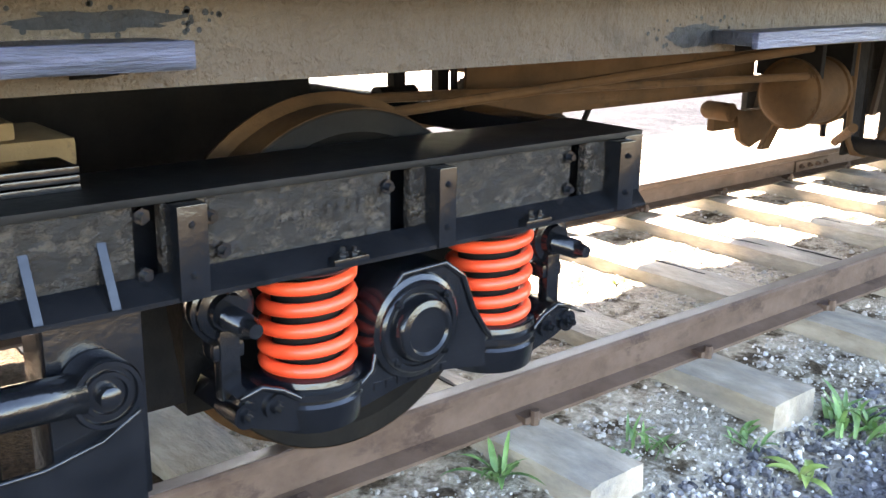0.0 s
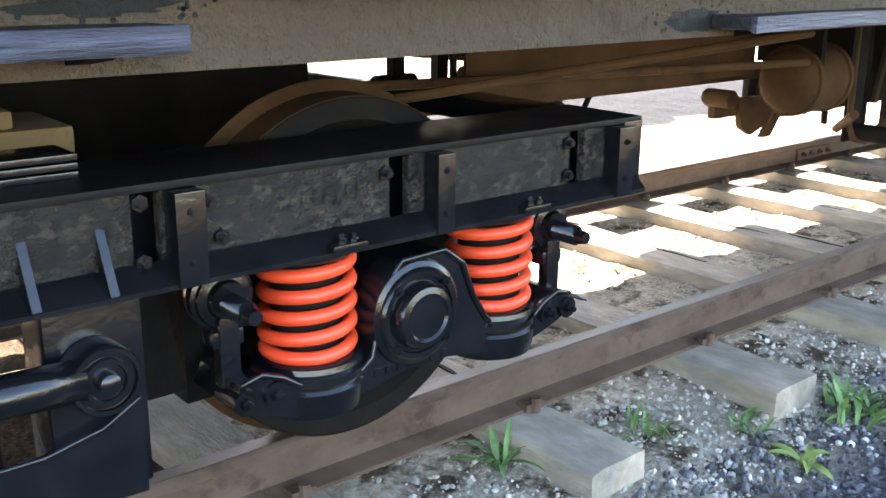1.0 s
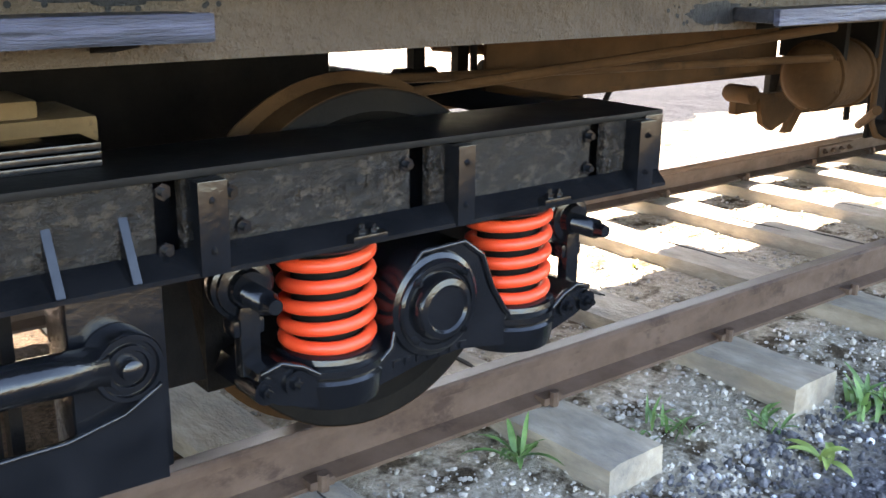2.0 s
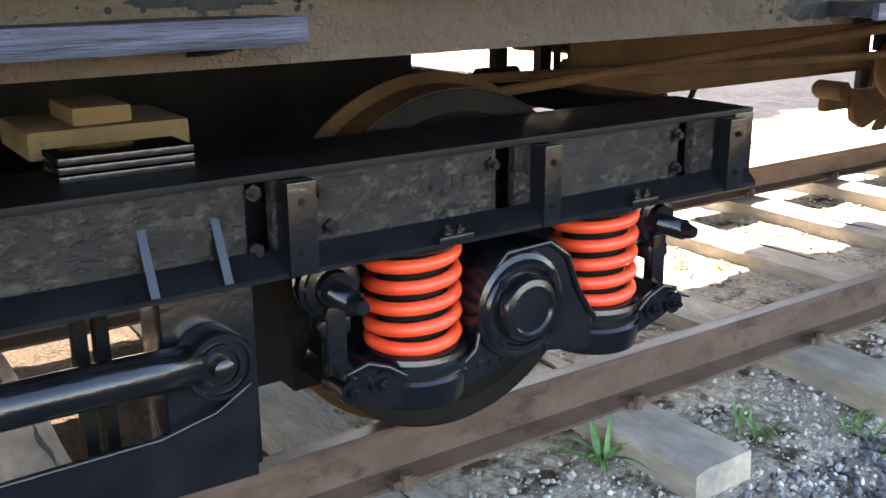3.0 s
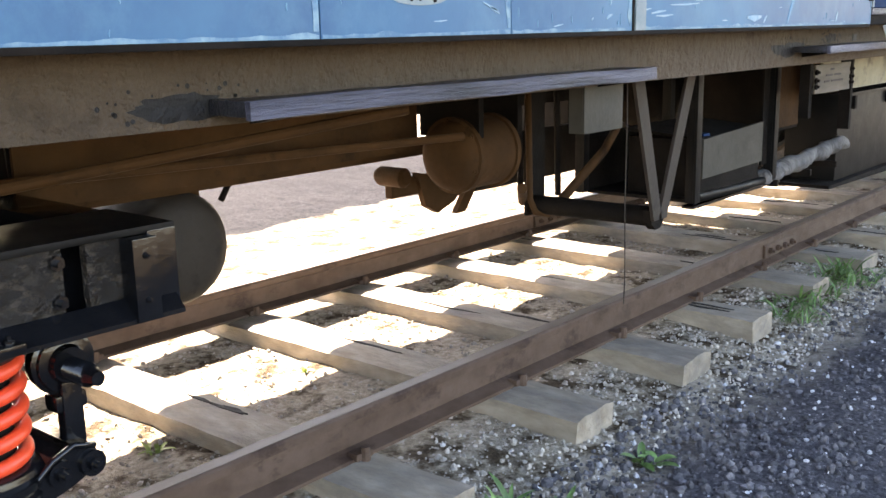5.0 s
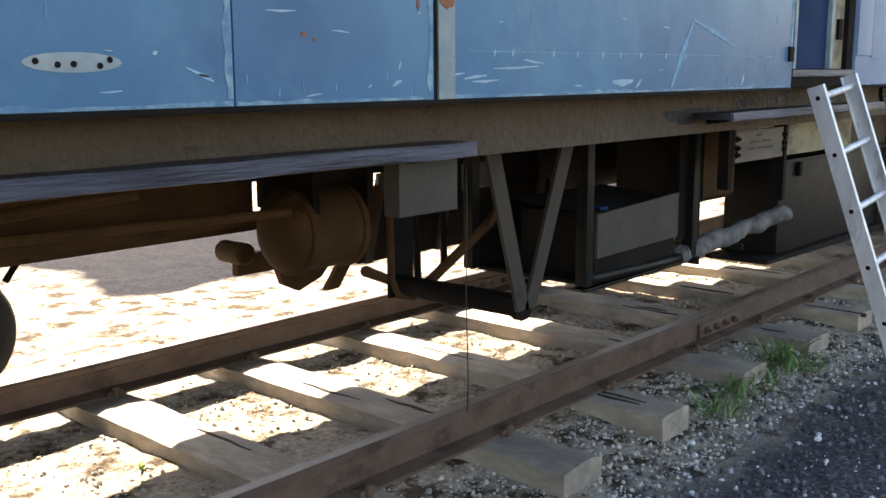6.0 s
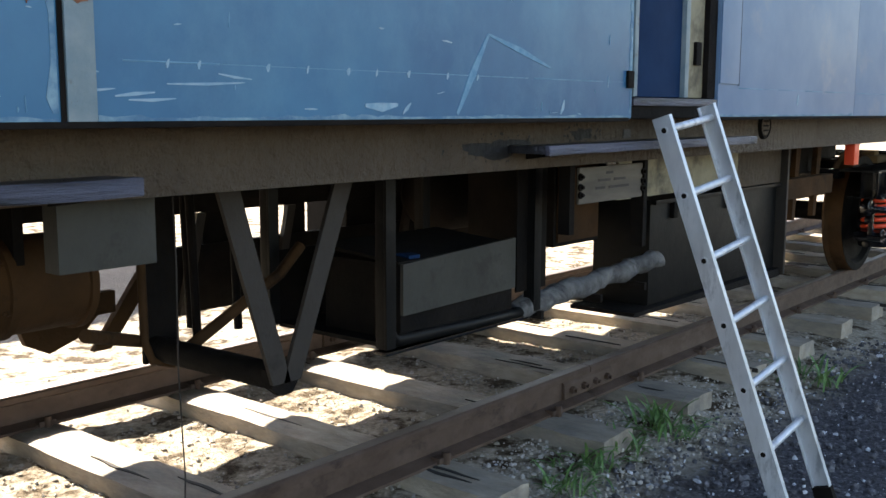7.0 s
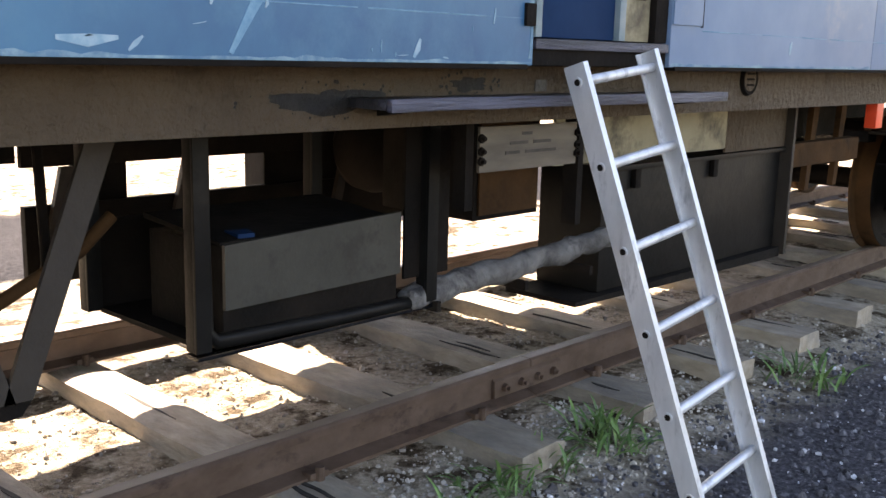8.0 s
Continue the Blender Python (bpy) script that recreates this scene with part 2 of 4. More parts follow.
def prism(bm, pts, axis, lo, hi):
    """A polygon drawn in the two other axes, given thickness along axis."""
    def at(p, h):
        return {"y": (p[0], h, p[1]), "x": (h, p[0], p[1]), "z": (p[0], p[1], h)}[axis]
    a = [bm.verts.new(at(p, lo)) for p in pts]
    b = [bm.verts.new(at(p, hi)) for p in pts]
    n = len(pts)
    bm.faces.new(a), bm.faces.new(b[::-1])
    for i in range(n):
        bm.faces.new((a[i], b[i], b[(i + 1) % n], a[(i + 1) % n]))
    bmesh.ops.recalc_face_normals(bm, faces=bm.faces)
    return bm


def lathe(bm, prof, centre, axis="y", seg=48):
    """prof: (place along the axis, radius)."""
    cx, cy, cz = centre
    rings = []
    for h, r in prof:
        ring = []
        for k in range(seg):
            a = 2 * math.pi * k / seg
            u, v = r * math.cos(a), r * math.sin(a)
            ring.append(bm.verts.new((cx + u, cy + h, cz + v) if axis == "y" else ((cx + h, cy + u, cz + v) if axis == "x" else (cx + u, cy + v, cz + h))))
        rings.append(ring)
    for p, q in zip(rings, rings[1:]):
        for k in range(seg):
            bm.faces.new((p[k], p[(k + 1) % seg], q[(k + 1) % seg], q[k]))
    bm.faces.new(rings[0]), bm.faces.new(rings[-1][::-1])
    bmesh.ops.recalc_face_normals(bm, faces=bm.faces)
    return bm


def lathe_ring(bm, prof, centre, seg=48):
    """A closed ring turned about the y axis."""
    cx, cy, cz = centre
    rings = [[bm.verts.new((cx + r * math.cos(2 * math.pi * k / seg), cy + h, cz + r * math.sin(2 * math.pi * k / seg))) for k in range(seg)] for h, r in prof]
    for p, q in zip(rings, rings[1:] + rings[:1]):
        for k in range(seg):
            bm.faces.new((p[k], p[(k + 1) % seg], q[(k + 1) % seg], q[k]))
    bmesh.ops.recalc_face_normals(bm, faces=bm.faces)
    return bm


def tube(bm, pts, r, seg=8, closed=False):
    """A round bar along a line of points."""
    pts = [Vector(p) for p in pts]
    rings, up = [], None
    for i, p in enumerate(pts):
        d = (pts[min(i + 1, len(pts) - 1)] - pts[max(i - 1, 0)]).normalized()
        if up is None:
            up = d.orthogonal().normalized()
        up = (up - d * up.dot(d)).normalized()
        s = d.cross(up)
        rings.append([bm.verts.new(p + (up * math.cos(2 * math.pi * k / seg) + s * math.sin(2 * math.pi * k / seg)) * r) for k in range(seg)])
    for a, b in zip(rings, rings[1:]):
        for k in range(seg):
            bm.faces.new((a[k], a[(k + 1) % seg], b[(k + 1) % seg], b[k]))
    bm.faces.new(rings[0][::-1]), bm.faces.new(rings[-1])
    return bm


def mesh_of(name, bm, mat, smooth=None):
    me = bpy.data.meshes.new(name)
    if smooth is not None:
        for f in bm.faces:
            f.smooth = True
        for e in bm.edges:
            if len(e.link_faces) == 2 and e.calc_face_angle(0) > radians(smooth):
                e.smooth = False
    bm.to_mesh(me)
    bm.free()
    me.materials.append(mat)
    return me


def part(name, bm, mat, parent=None, label="", smooth=35):
    ob = new(name, mesh_of(name, bm, mat, smooth))
    if parent:
        ob.parent = parent
        if parent.type == "EMPTY":
            ob.matrix_parent_inverse = Matrix.Translation(-parent.location)
        else:
            ob.matrix_parent_inverse = Matrix.Identity(4)
    if label:
        tagged(ob, label)
    return ob


def thing(name, at, label, category, group="", kind=""):
    e = new(name)
    e.location = at
    e.empty_display_size = 0.05
    return tagged(e, label, category, group, kind)


B = bmesh.new


# ---- ground ----
def ground_height(x, y):
    h = -0.13
    if y > 1.55:                                        # ballast bed, a little higher between the rails
        h += 0.05 * min(1.0, (y - 1.55) / 0.5)
    if y > 4.5:
        h -= 0.03 * min(1.0, (y - 4.5) / 0.6)
    near = -4 < x < 16 and -3 < y < 9
    n = 0.022 * noise.noise((x * 1.3, y * 1.3, 0.3)) + 0.014 * noise.noise((x * 5, y * 5, 1.7))
    return h + n + (0.008 * noise.noise((x * 17, y * 17, 4.2)) if near else 0)


def steps_(a, b, fine_a, fine_b, fine, coarse):
    v, out = a, []
    while v < b:
        out.append(v)
        v += fine if fine_a <= v < fine_b else max(fine, min(coarse, 0.12 * min(abs(v - fine_a), abs(v - fine_b)) + fine))
    return out + [b]


gx = steps_(-1500, 1500, 0.5, 11, 0.04, 200)
gy = steps_(-1500, 1500, 0.2, 6.5, 0.04, 200)
nx, ny = len(gx), len(gy)
verts = [(x, y, ground_height(x, y)) for y in gy for x in gx]
faces = [(j * nx + i, j * nx + i + 1, (j + 1) * nx + i + 1, (j + 1) * nx + i) for j in range(ny - 1) for i in range(nx - 1)]
me = bpy.data.meshes.new("ground")
me.from_pydata(verts, [], faces)
me.materials.append(M_ground)
me.polygons.foreach_set("use_smooth", [True] * len(faces))
tagged(new("ground", me), "dark ash path and pale sandy ballast bed", "ground", kind="structure")

# ---- track ----
NEAR, FAR, AXIS = 2.265, 3.935, 3.10                    # rail centre lines and the middle of the track


def rail_profile(c):
    return [(c - 0.07, 0.0), (c + 0.07, 0.0), (c + 0.07, 0.012), (c + 0.012, 0.03), (c + 0.010, 0.115), (c + 0.035, 0.127), (c + 0.035, 0.152),
            (c + 0.028, 0.16), (c - 0.028, 0.16), (c - 0.035, 0.152), (c - 0.035, 0.127), (c - 0.010, 0.115), (c - 0.012, 0.03), (c - 0.07, 0.012)]


def bolt(bm, p, d, r=0.014, h=0.02, seg=6):
    p, d = Vector(p), Vector(d)
    rod(bm, p, p + d * h, r, seg)
    rod(bm, p + d * h, p + d * (h + r * 0.8), r * 0.5, 8)


JOINT = 8.19
for c, side in ((NEAR, -1), (FAR, 1)):
    for x0, x1 in ((-40.0, JOINT - 0.003), (JOINT + 0.003, 70.0)):
        rail = thing("rail", (x0, c, 0), "rusty brown steel rail on worn timber sleepers", "rail", "rails of the track")
        part("rail_body", prism(B(), rail_profile(c), "x", x0, x1), M_rail, rail)
        part("running_surface", box(B(), x0, x1, c - 0.024, c + 0.024, 0.158, 0.1615), M_rail_top, rail, "smoother worn top of the rail")
    for s in (-1, 1):
        fp = thing("fishplate", (JOINT, c + s * 0.02, 0.03), "rusty bolted joint plate on the rail", "fishplate", "joint plates")
        bm = B()
        prism(bm, [(c + s * 0.011, 0.03), (c + s * 0.030, 0.036), (c + s * 0.026, 0.105), (c + s * 0.013, 0.118)], "x", JOINT - 0.225, JOINT + 0.225)
        part("plate", bm, M_rail, fp)
        for dx in (-0.165, -0.055, 0.055, 0.165):
            bm = B()
            bolt(bm, (JOINT + dx, c + s * 0.028, 0.072), (0, s, 0), 0.019, 0.022)
            part("bolt", bm, M_rail, fp)

SLEEPERS = [-3.0, -2.2, -1.4, -0.6, 0.18, 0.96, 1.76, 2.54, 3.40, 4.335, 5.24, 6.03, 6.84, 7.64, 8.44, 9.22, 9.98, 10.76, 11.54, 12.32, 13.1, 13.9, 14.7, 15.5, 16.3, 17.1]
rs = random.Random(5)
for k, x in enumerate(SLEEPERS):
    w, turn = 0.245 + rs.uniform(-0.012, 0.012), rs.uniform(-0.02, 0.02)
    y0, y1 = 1.82 + rs.uniform(-0.05, 0.03), 4.38 + rs.uniform(-0.05, 0.05)
    bm = B()
    box(bm, -w / 2, w / 2, y0 - AXIS, y1 - AXIS, -0.15, 0)
    bmesh.ops.subdivide_edges(bm, edges=[e for e in bm.edges if abs((e.verts[0].co - e.verts[1].co).y) > 1], cuts=26, use_grid_fill=True)
    bmesh.ops.subdivide_edges(bm, edges=[e for e in bm.edges if abs((e.verts[0].co - e.verts[1].co).x) > 0.2], cuts=4, use_grid_fill=True)
    for v in bm.verts:
        q = v.co + Vector((x, 0, 0))
        v.co += Vector((0.010 * noise.noise(q * 3), 0.012 * noise.noise(q * 9 + Vector((5, 0, 0))), 0))
        edge = abs(v.co.x) > w / 2 - 0.02
        if v.co.z > -0.01:
            v.co.z += 0.006 * noise.noise(Vector((q.x * 30, q.y * 4, 0))) - (0.006 + 0.010 * abs(noise.noise(q * 8)) if edge else 0)
    sl = thing("railway_sleeper", (x + w / 2, AXIS, 0), "weathered grey timber railway sleeper in the ballast", "sleeper", "sleepers under the rails")
    ob = part("beam", bm, M_timber, None, smooth=50)
    ob.parent = sl
    for s in range(rs.choice((2, 3, 3, 4))):            # long drying splits, lying a hair above the worn top
        cx, cy, ln = rs.uniform(-w * 0.32, w * 0.32), rs.choice((rs.uniform(-0.45, 0.55), rs.uniform(-1.2, 1.1))), rs.uniform(0.14, 0.42)
        bm = B()
        pts = []
        for q in range(9):
            f = q / 8
            pts.append((cx + 0.010 * noise.noise((k * 3.1 + s, f * 3, 0)) + rs.uniform(0.006, 0.011) * math.sin(math.pi * f) + 0.001, cy + ln * (f - 0.5)))
        for q in range(7, 0, -1):
            f = q / 8
            pts.append((cx + 0.010 * noise.noise((k * 3.1 + s, f * 3, 0)) - rs.uniform(0.005, 0.010) * math.sin(math.pi * f), cy + ln * (f - 0.5)))
        prism(bm, pts, "z", -0.02, 0.0045)
        ob = part("split", bm, M_crack, None)
        ob.parent = sl
    for c in (NEAR, FAR):
        for s, dx in ((-1, 0.05), (1, -0.05)):
            bm = B()
            box(bm, dx - 0.04, dx + 0.04, c - AXIS + s * 0.06 - 0.025, c - AXIS + s * 0.06 + 0.05 * (s > 0) + 0.025 * (s < 0) , 0.004, 0.03, 0.006)
            rod(bm, (dx, c - AXIS + s * 0.085, 0), (dx, c - AXIS + s * 0.085, 0.05), 0.017, 8)
            ob = part("spike", bm, M_rail, None)
            ob.parent = sl
    sl.rotation_euler = (0, 0, turn)


# ---- loose stones ----
ICO_V = []
_b = bmesh.new()
bmesh.ops.create_icosphere(_b, subdivisions=1, radius=1)
ICO_V = np.array([v.co[:] for v in _b.verts])
ICO_F = np.array([[v.index for v in f.verts] for f in _b.faces])
_b.free()


def stones(name, places, size, mat, label, seed):
    g = np.random.default_rng(seed)
    vs, fs, off = [], [], 0
    for x, y in places:
        s = size[0] * (size[1] / size[0]) ** (g.random() ** 2.2)
        v = ICO_V * (1 + g.uniform(-0.28, 0.28, (len(ICO_V), 1))) * s * g.uniform(0.6, 1.25, 3)
        a = g.uniform(0, 6.28)
        r = np.array([[math.cos(a), -math.sin(a), 0], [math.sin(a), math.cos(a), 0], [0, 0, 1]])
        v = v @ r.T + np.array([x, y, ground_height(x, y) + s * 0.25])
        vs.append(v)
        fs.append(ICO_F + off)
        off += len(v)
    me = bpy.data.meshes.new(name)
    me.from_pydata(np.concatenate(vs).tolist(), [], np.concatenate(fs).tolist())
    me.materials.append(mat)
    return tagged(new(name, me), label, "stones", kind="stuff")


g = np.random.default_rng(3)


def spread(n, x0, x1, y0, y1):
    return np.column_stack((g.uniform(x0, x1, n), g.uniform(y0, y1, n)))


stones("ballast_stones", np.concatenate((spread(8500, 2.6, 11, 1.6, 3.9), spread(5200, 1.5, 9, 1.55, 2.2), spread(500, 2.5, 13, 3.9, 5.0))), (0.004, 0.014), M_stone, "loose grey and tan ballast stones between the sleepers", 1)
stones("path_clinker", np.concatenate((spread(6500, 3.0, 11, -0.2, 1.75), spread(2500, 2.5, 6, 0.9, 1.75))), (0.006, 0.022), M_ash_stone, "dark clinker and ash grit on the path", 2)
stones("pale_pebbles", np.concatenate((spread(1700, 3.0, 11, -0.2, 1.75), spread(150, 2.5, 10, 1.5, 2.2))), (0.004, 0.016), M_pebble, "scattered white pebbles on the dark path", 4)


# ---- coach ----
BODY, SOLE = 1.47, 1.61                                 # outer faces of the body side and of the solebar
X0, X1 = -4.0, 15.5                                     # coach ends
MID = AXIS
coach = thing("railway_coach", ((X0 + X1) / 2, MID, 1.24), "faded blue railway coach with brown solebar, standing on rails", "railway coach")
D0, D1 = 7.15, 7.86                                   # doorway


def far_y(y):
    return 2 * MID - y


# underframe
for s in (1, -1):
    yy = (lambda v: v) if s == 1 else far_y
    ch = [(0, 1.230), (0.075, 1.230), (0.075, 1.243), (0.014, 1.243), (0.014, 1.379), (0.075, 1.379), (0.075, 1.392), (0, 1.392)]
    bm = prism(B(), [(yy(SOLE + u), z) for u, z in ch], "x", X0, X1)
    part("solebar", bm, M_sole, coach, "brown-grey painted steel channel")
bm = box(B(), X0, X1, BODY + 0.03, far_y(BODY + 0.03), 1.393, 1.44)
part("floor", bm, M_dark, coach, "underside of the floor, deep shade put into its near-black colour")
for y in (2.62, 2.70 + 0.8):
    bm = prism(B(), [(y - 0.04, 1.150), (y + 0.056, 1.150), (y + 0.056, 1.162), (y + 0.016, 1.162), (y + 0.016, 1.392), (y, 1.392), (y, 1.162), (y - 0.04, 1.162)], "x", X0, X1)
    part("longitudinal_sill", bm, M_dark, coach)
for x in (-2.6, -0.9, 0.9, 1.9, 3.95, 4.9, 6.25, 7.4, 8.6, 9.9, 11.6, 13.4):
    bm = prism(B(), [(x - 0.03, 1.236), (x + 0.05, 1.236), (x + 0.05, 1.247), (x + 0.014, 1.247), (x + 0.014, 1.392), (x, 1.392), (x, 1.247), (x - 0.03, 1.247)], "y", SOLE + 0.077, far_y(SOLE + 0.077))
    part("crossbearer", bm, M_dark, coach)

# body sides in riveted sheets, a doorway on the near side
SEAMS = [-4.0, -1.2, 1.0, 2.4, 3.735, 4.385, 4.995, D0]


def sheet(x0, x1, mat, s=1, z0=1.395, z1=3.35):
    yy = (lambda v: v) if s == 1 else far_y
    a = sorted((yy(BODY), yy(BODY + 0.05)))
    bm = box(B(), x0 + 0.0015, x1 - 0.0015, a[0], a[1], z0, z1, 0.004)
    return part("side_panel", bm, mat, coach)


for a, b in zip(SEAMS, SEAMS[1:]):
    sheet(a, b, M_blue)
sheet(D1, 9.6, M_blue_pale), sheet(9.6, X1, M_blue_pale)
sheet(D0, D1, M_blue, 1, 3.25, 3.35)
for a in range(-4, 15, 3):
    sheet(a, min(a + 3, X1), M_blue, -1)
for x in (X0, X1 - 0.05):
    part("end_panel", box(B(), x, x + 0.05, BODY + 0.05, far_y(BODY + 0.05), 1.44, 3.35), M_blue, coach)
bm = B()
roof = [(MID + (1.66) * math.cos(math.pi * k / 16), 3.35 + 0.62 * math.sin(math.pi * k / 16)) for k in range(17)]
prism(bm, roof, "x", X0, X1)
part("roof", bm, M_grey, coach, "grey curved roof")
def stroke(a, b, w, mat, name="paint_mark", y=BODY - 0.0015):
    """A thin scratch on the body side from a to b (x, z)."""
    a, b = Vector(a), Vector(b)
    d = (b - a).normalized()
    n = Vector((-d.y, d.x)) * w / 2
    m = (a + b) / 2 + n * rs.uniform(-0.6, 0.6)
    bm = B()
    prism(bm, [a - n * 0.3, m - n * rs.uniform(0.8, 1.2), b - n * 0.4, b + n * 0.3, m + n, a + n * 0.5], "y", y, BODY + 0.002)
    return part(name, bm, mat, coach)


# waist-low bead, dark strip for the shadow under the panels, and seam cover
for a, b in ((X0, D0 - 0.03), (D1 + 0.03, X1)):
    part("drip_edge", box(B(), a, b, BODY - 0.006, BODY + 0.04, 1.385, 1.398, 0.002), M_dark, coach, "dark strip painted as the shadow line under the panel")
for a, b in ((5.12, D0 - 0.03), (D1 + 0.2, 12.0)):                # worn line low on the panels
    x = a
    while x < b:
        w = rs.uniform(0.12, 0.40)
        bm = B()
        tube(bm, [(x, BODY + 0.002, 1.517 + 0.001 * (x - a)), (min(b, x + w), BODY + 0.002, 1.517 + 0.001 * (x + w - a))], rs.uniform(0.0022, 0.0030), 6)
        part("worn_line", bm, M_chalk, coach, "chalky worn line along the panel")
        x += w + rs.choice((0.002, 0.004, 0.03))
def margin(x0, x1, z0, z1):
    """Flaking paint along the edge of a panel, with a ragged inner side."""
    bm = B()
    if x1 - x0 > z1 - z0:
        n = int((x1 - x0) / 0.03)
        pts = [(x0, z0), (x1, z0)] + [(x1 - (x1 - x0) * k / n, z0 + (z1 - z0) * (0.35 + 0.65 * abs(noise.noise((k * 0.37, x0, 3.0))) * 1.6)) for k in range(n + 1)]
    else:
        n = int((z1 - z0) / 0.03)
        pts = [(x1, z1), (x1, z0)] + [(x1 - (x1 - x0) * (0.3 + 1.1 * abs(noise.noise((k * 0.37, x0, 7.0)))), z0 + (z1 - z0) * k / n) for k in range(n + 1)]
    prism(bm, pts, "y", BODY - 0.0012, BODY + 0.002)
    part("worn_margin", bm, M_worn, coach, "flaking pale paint along the panel edge")


for a, b in ((-1.2, 3.73), (3.74, 4.38), (4.39, 4.98), (5.062, D0 - 0.006), (D1 + 0.006, 9.59)):
    margin(a, b, 1.3985, 1.412)
for x in (3.731, 4.381, 4.9805, D0 - 0.005):
    margin(x - 0.035, x, 1.413, 2.2)
for k in range(45):                                      # fine chips and runs
    x, z = rs.uniform(3.2, 7.0), 1.41 + 0.33 * rs.random() ** 1.6
    if rs.random() < 0.5:
        stroke((x, z), (x + rs.uniform(0.01, 0.05), z + rs.uniform(-0.004, 0.006)), rs.uniform(0.002, 0.005), M_scratch, "scratch")
    else:
        stroke((x, z), (x + rs.uniform(-0.002, 0.002), z + rs.uniform(0.008, 0.035)), rs.uniform(0.002, 0.005), M_chalk, "scratch")
bm = B()
box(bm, 4.997, 5.058, BODY - 0.007, BODY + 0.004, 1.398, 3.3, 0.002)
part("cover_strip", bm, M_strip, coach, "pale worn metal cover strip with rust")
bm = B()
box(bm, 4.985, 4.995, BODY - 0.003, BODY + 0.004, 1.398, 3.3)
part("seam", bm, M_dark, coach, "dark open seam")

# doorway: sill, blue door leaf standing back, cream pillar, metal edge
part("door_sill", box(B(), D0 + 0.003, D1 - 0.003, BODY + 0.012, BODY + 0.40, 1.395, 1.470, 0.004), M_dark, coach, "worn dark door sill")
part("sill_edge", box(B(), D0 + 0.01, D1 - 0.01, BODY - 0.002, BODY + 0.011, 1.440, 1.468, 0.004), M_step_edge, coach, "worn metal nosing")
door = part("door_leaf", box(B(), D0 + 0.032, 7.58, BODY + 0.03, BODY + 0.07, 1.472, 3.24, 0.006), M_blue_dark, coach, "dark blue door leaf")
part("door_stile", box(B(), 7.582, 7.615, BODY + 0.012, BODY + 0.07, 1.472, 3.24, 0.004), M_strip, coach)
part("door_post", box(B(), 7.63, 7.78, BODY + 0.032, BODY + 0.08, 1.472, 3.24, 0.005), M_cream, coach, "dirty cream inner pillar")
part("jamb", box(B(), D0 + 0.003, D0 + 0.03, BODY - 0.004, BODY + 0.06, 1.472, 3.24, 0.004), M_strip, coach)
part("jamb", box(B(), 7.785, D1 - 0.003, BODY + 0.012, BODY + 0.20, 1.472, 3.24, 0.004), M_dark, coach)
part("vestibule_wall", box(B(), D0 - 0.3, D1 + 0.3, BODY + 0.9, BODY + 0.94, 1.44, 3.3), M_cream, coach)
part("handle_plate", box(B(), 7.69, 7.735, BODY + 0.018, BODY + 0.033, 1.60, 1.69, 0.003), M_dark, coach)
part("corner_bracket", box(B(), D1 + 0.004, D1 + 0.19, BODY - 0.007, BODY + 0.002, 1.532, 3.2, 0.003), M_blue_pale, coach, "pale blue corner plate")
part("corner_edge", box(B(), D1 + 0.191, D1 + 0.199, BODY - 0.005, BODY + 0.002, 1.528, 3.2, 0.001), M_dark, coach, "dark edge of the corner plate")
part("lock_plate", box(B(), D0 - 0.045, D0 - 0.004, BODY - 0.01, BODY + 0.002, 1.50, 1.56, 0.003), M_dark, coach)


stroke((6.167, 1.41), (6.304, 1.634), 0.026, M_chalk)
stroke((6.304, 1.635), (6.628, 1.553), 0.018, M_chalk)
for a, b, w in (((5.22, 1.473), (5.42, 1.480), 0.006), ((5.02, 1.455), (5.10, 1.462), 0.006), ((5.10, 1.447), (5.19, 1.456), 0.008), ((5.13, 1.440), (5.24, 1.444), 0.007),
                ((5.35, 1.497), (5.44, 1.488), 0.006), ((5.80, 1.432), (5.92, 1.436), 0.022), ((5.94, 1.412), (5.97, 1.44), 0.012), ((6.69, 1.41), (6.71, 1.455), 0.018),
                ((4.84, 1.432), (4.87, 1.445), 0.010), ((4.86, 1.47), (4.868, 1.49), 0.008), ((4.47, 1.592), (4.55, 1.594), 0.005), ((4.76, 1.43), (4.77, 1.436), 0.006),
                ((4.27, 1.475), (4.33, 1.455), 0.006), ((4.30, 1.462), (4.335, 1.448), 0.009), ((4.20, 1.50), (4.21, 1.505), 0.008), ((8.75, 1.45), (8.76, 1.50), 0.02), ((6.98, 1.50), (6.985, 1.54), 0.006)):
    stroke(a, b, w, M_scratch, "scratch")
for k in range(9):
    x = 5.2 + 0.13 * k + rs.uniform(-0.03, 0.03)
    stroke((x, 1.505), (x + 0.004, 1.523), rs.uniform(0.006, 0.014), M_scratch, "scratch")
for x, z, w, h in ((5.028, 1.642, 0.034, 0.030), (4.93, 1.632, 0.007, 0.026), (4.51, 1.628, 0.055, 0.016), (4.45, 1.632, 0.03, 0.010), (4.57, 1.545, 0.010, 0.008), (4.60, 1.535, 0.007, 0.005)):
    bm = B()
    n = 14
    pts = [(x + w * (0.75 + 0.35 * noise.noise((k * 0.9, x * 7, z))) * math.cos(2 * math.pi * k / n), z + h * (0.75 + 0.35 * noise.noise((k * 0.9, x, z * 9))) * math.sin(2 * math.pi * k / n)) for k in range(n)]
    prism(bm, pts, "y", BODY - 0.009 if x > 5.0 else BODY - 0.002, BODY + 0.002)
    part("rust_patch", bm, M_rust, coach)
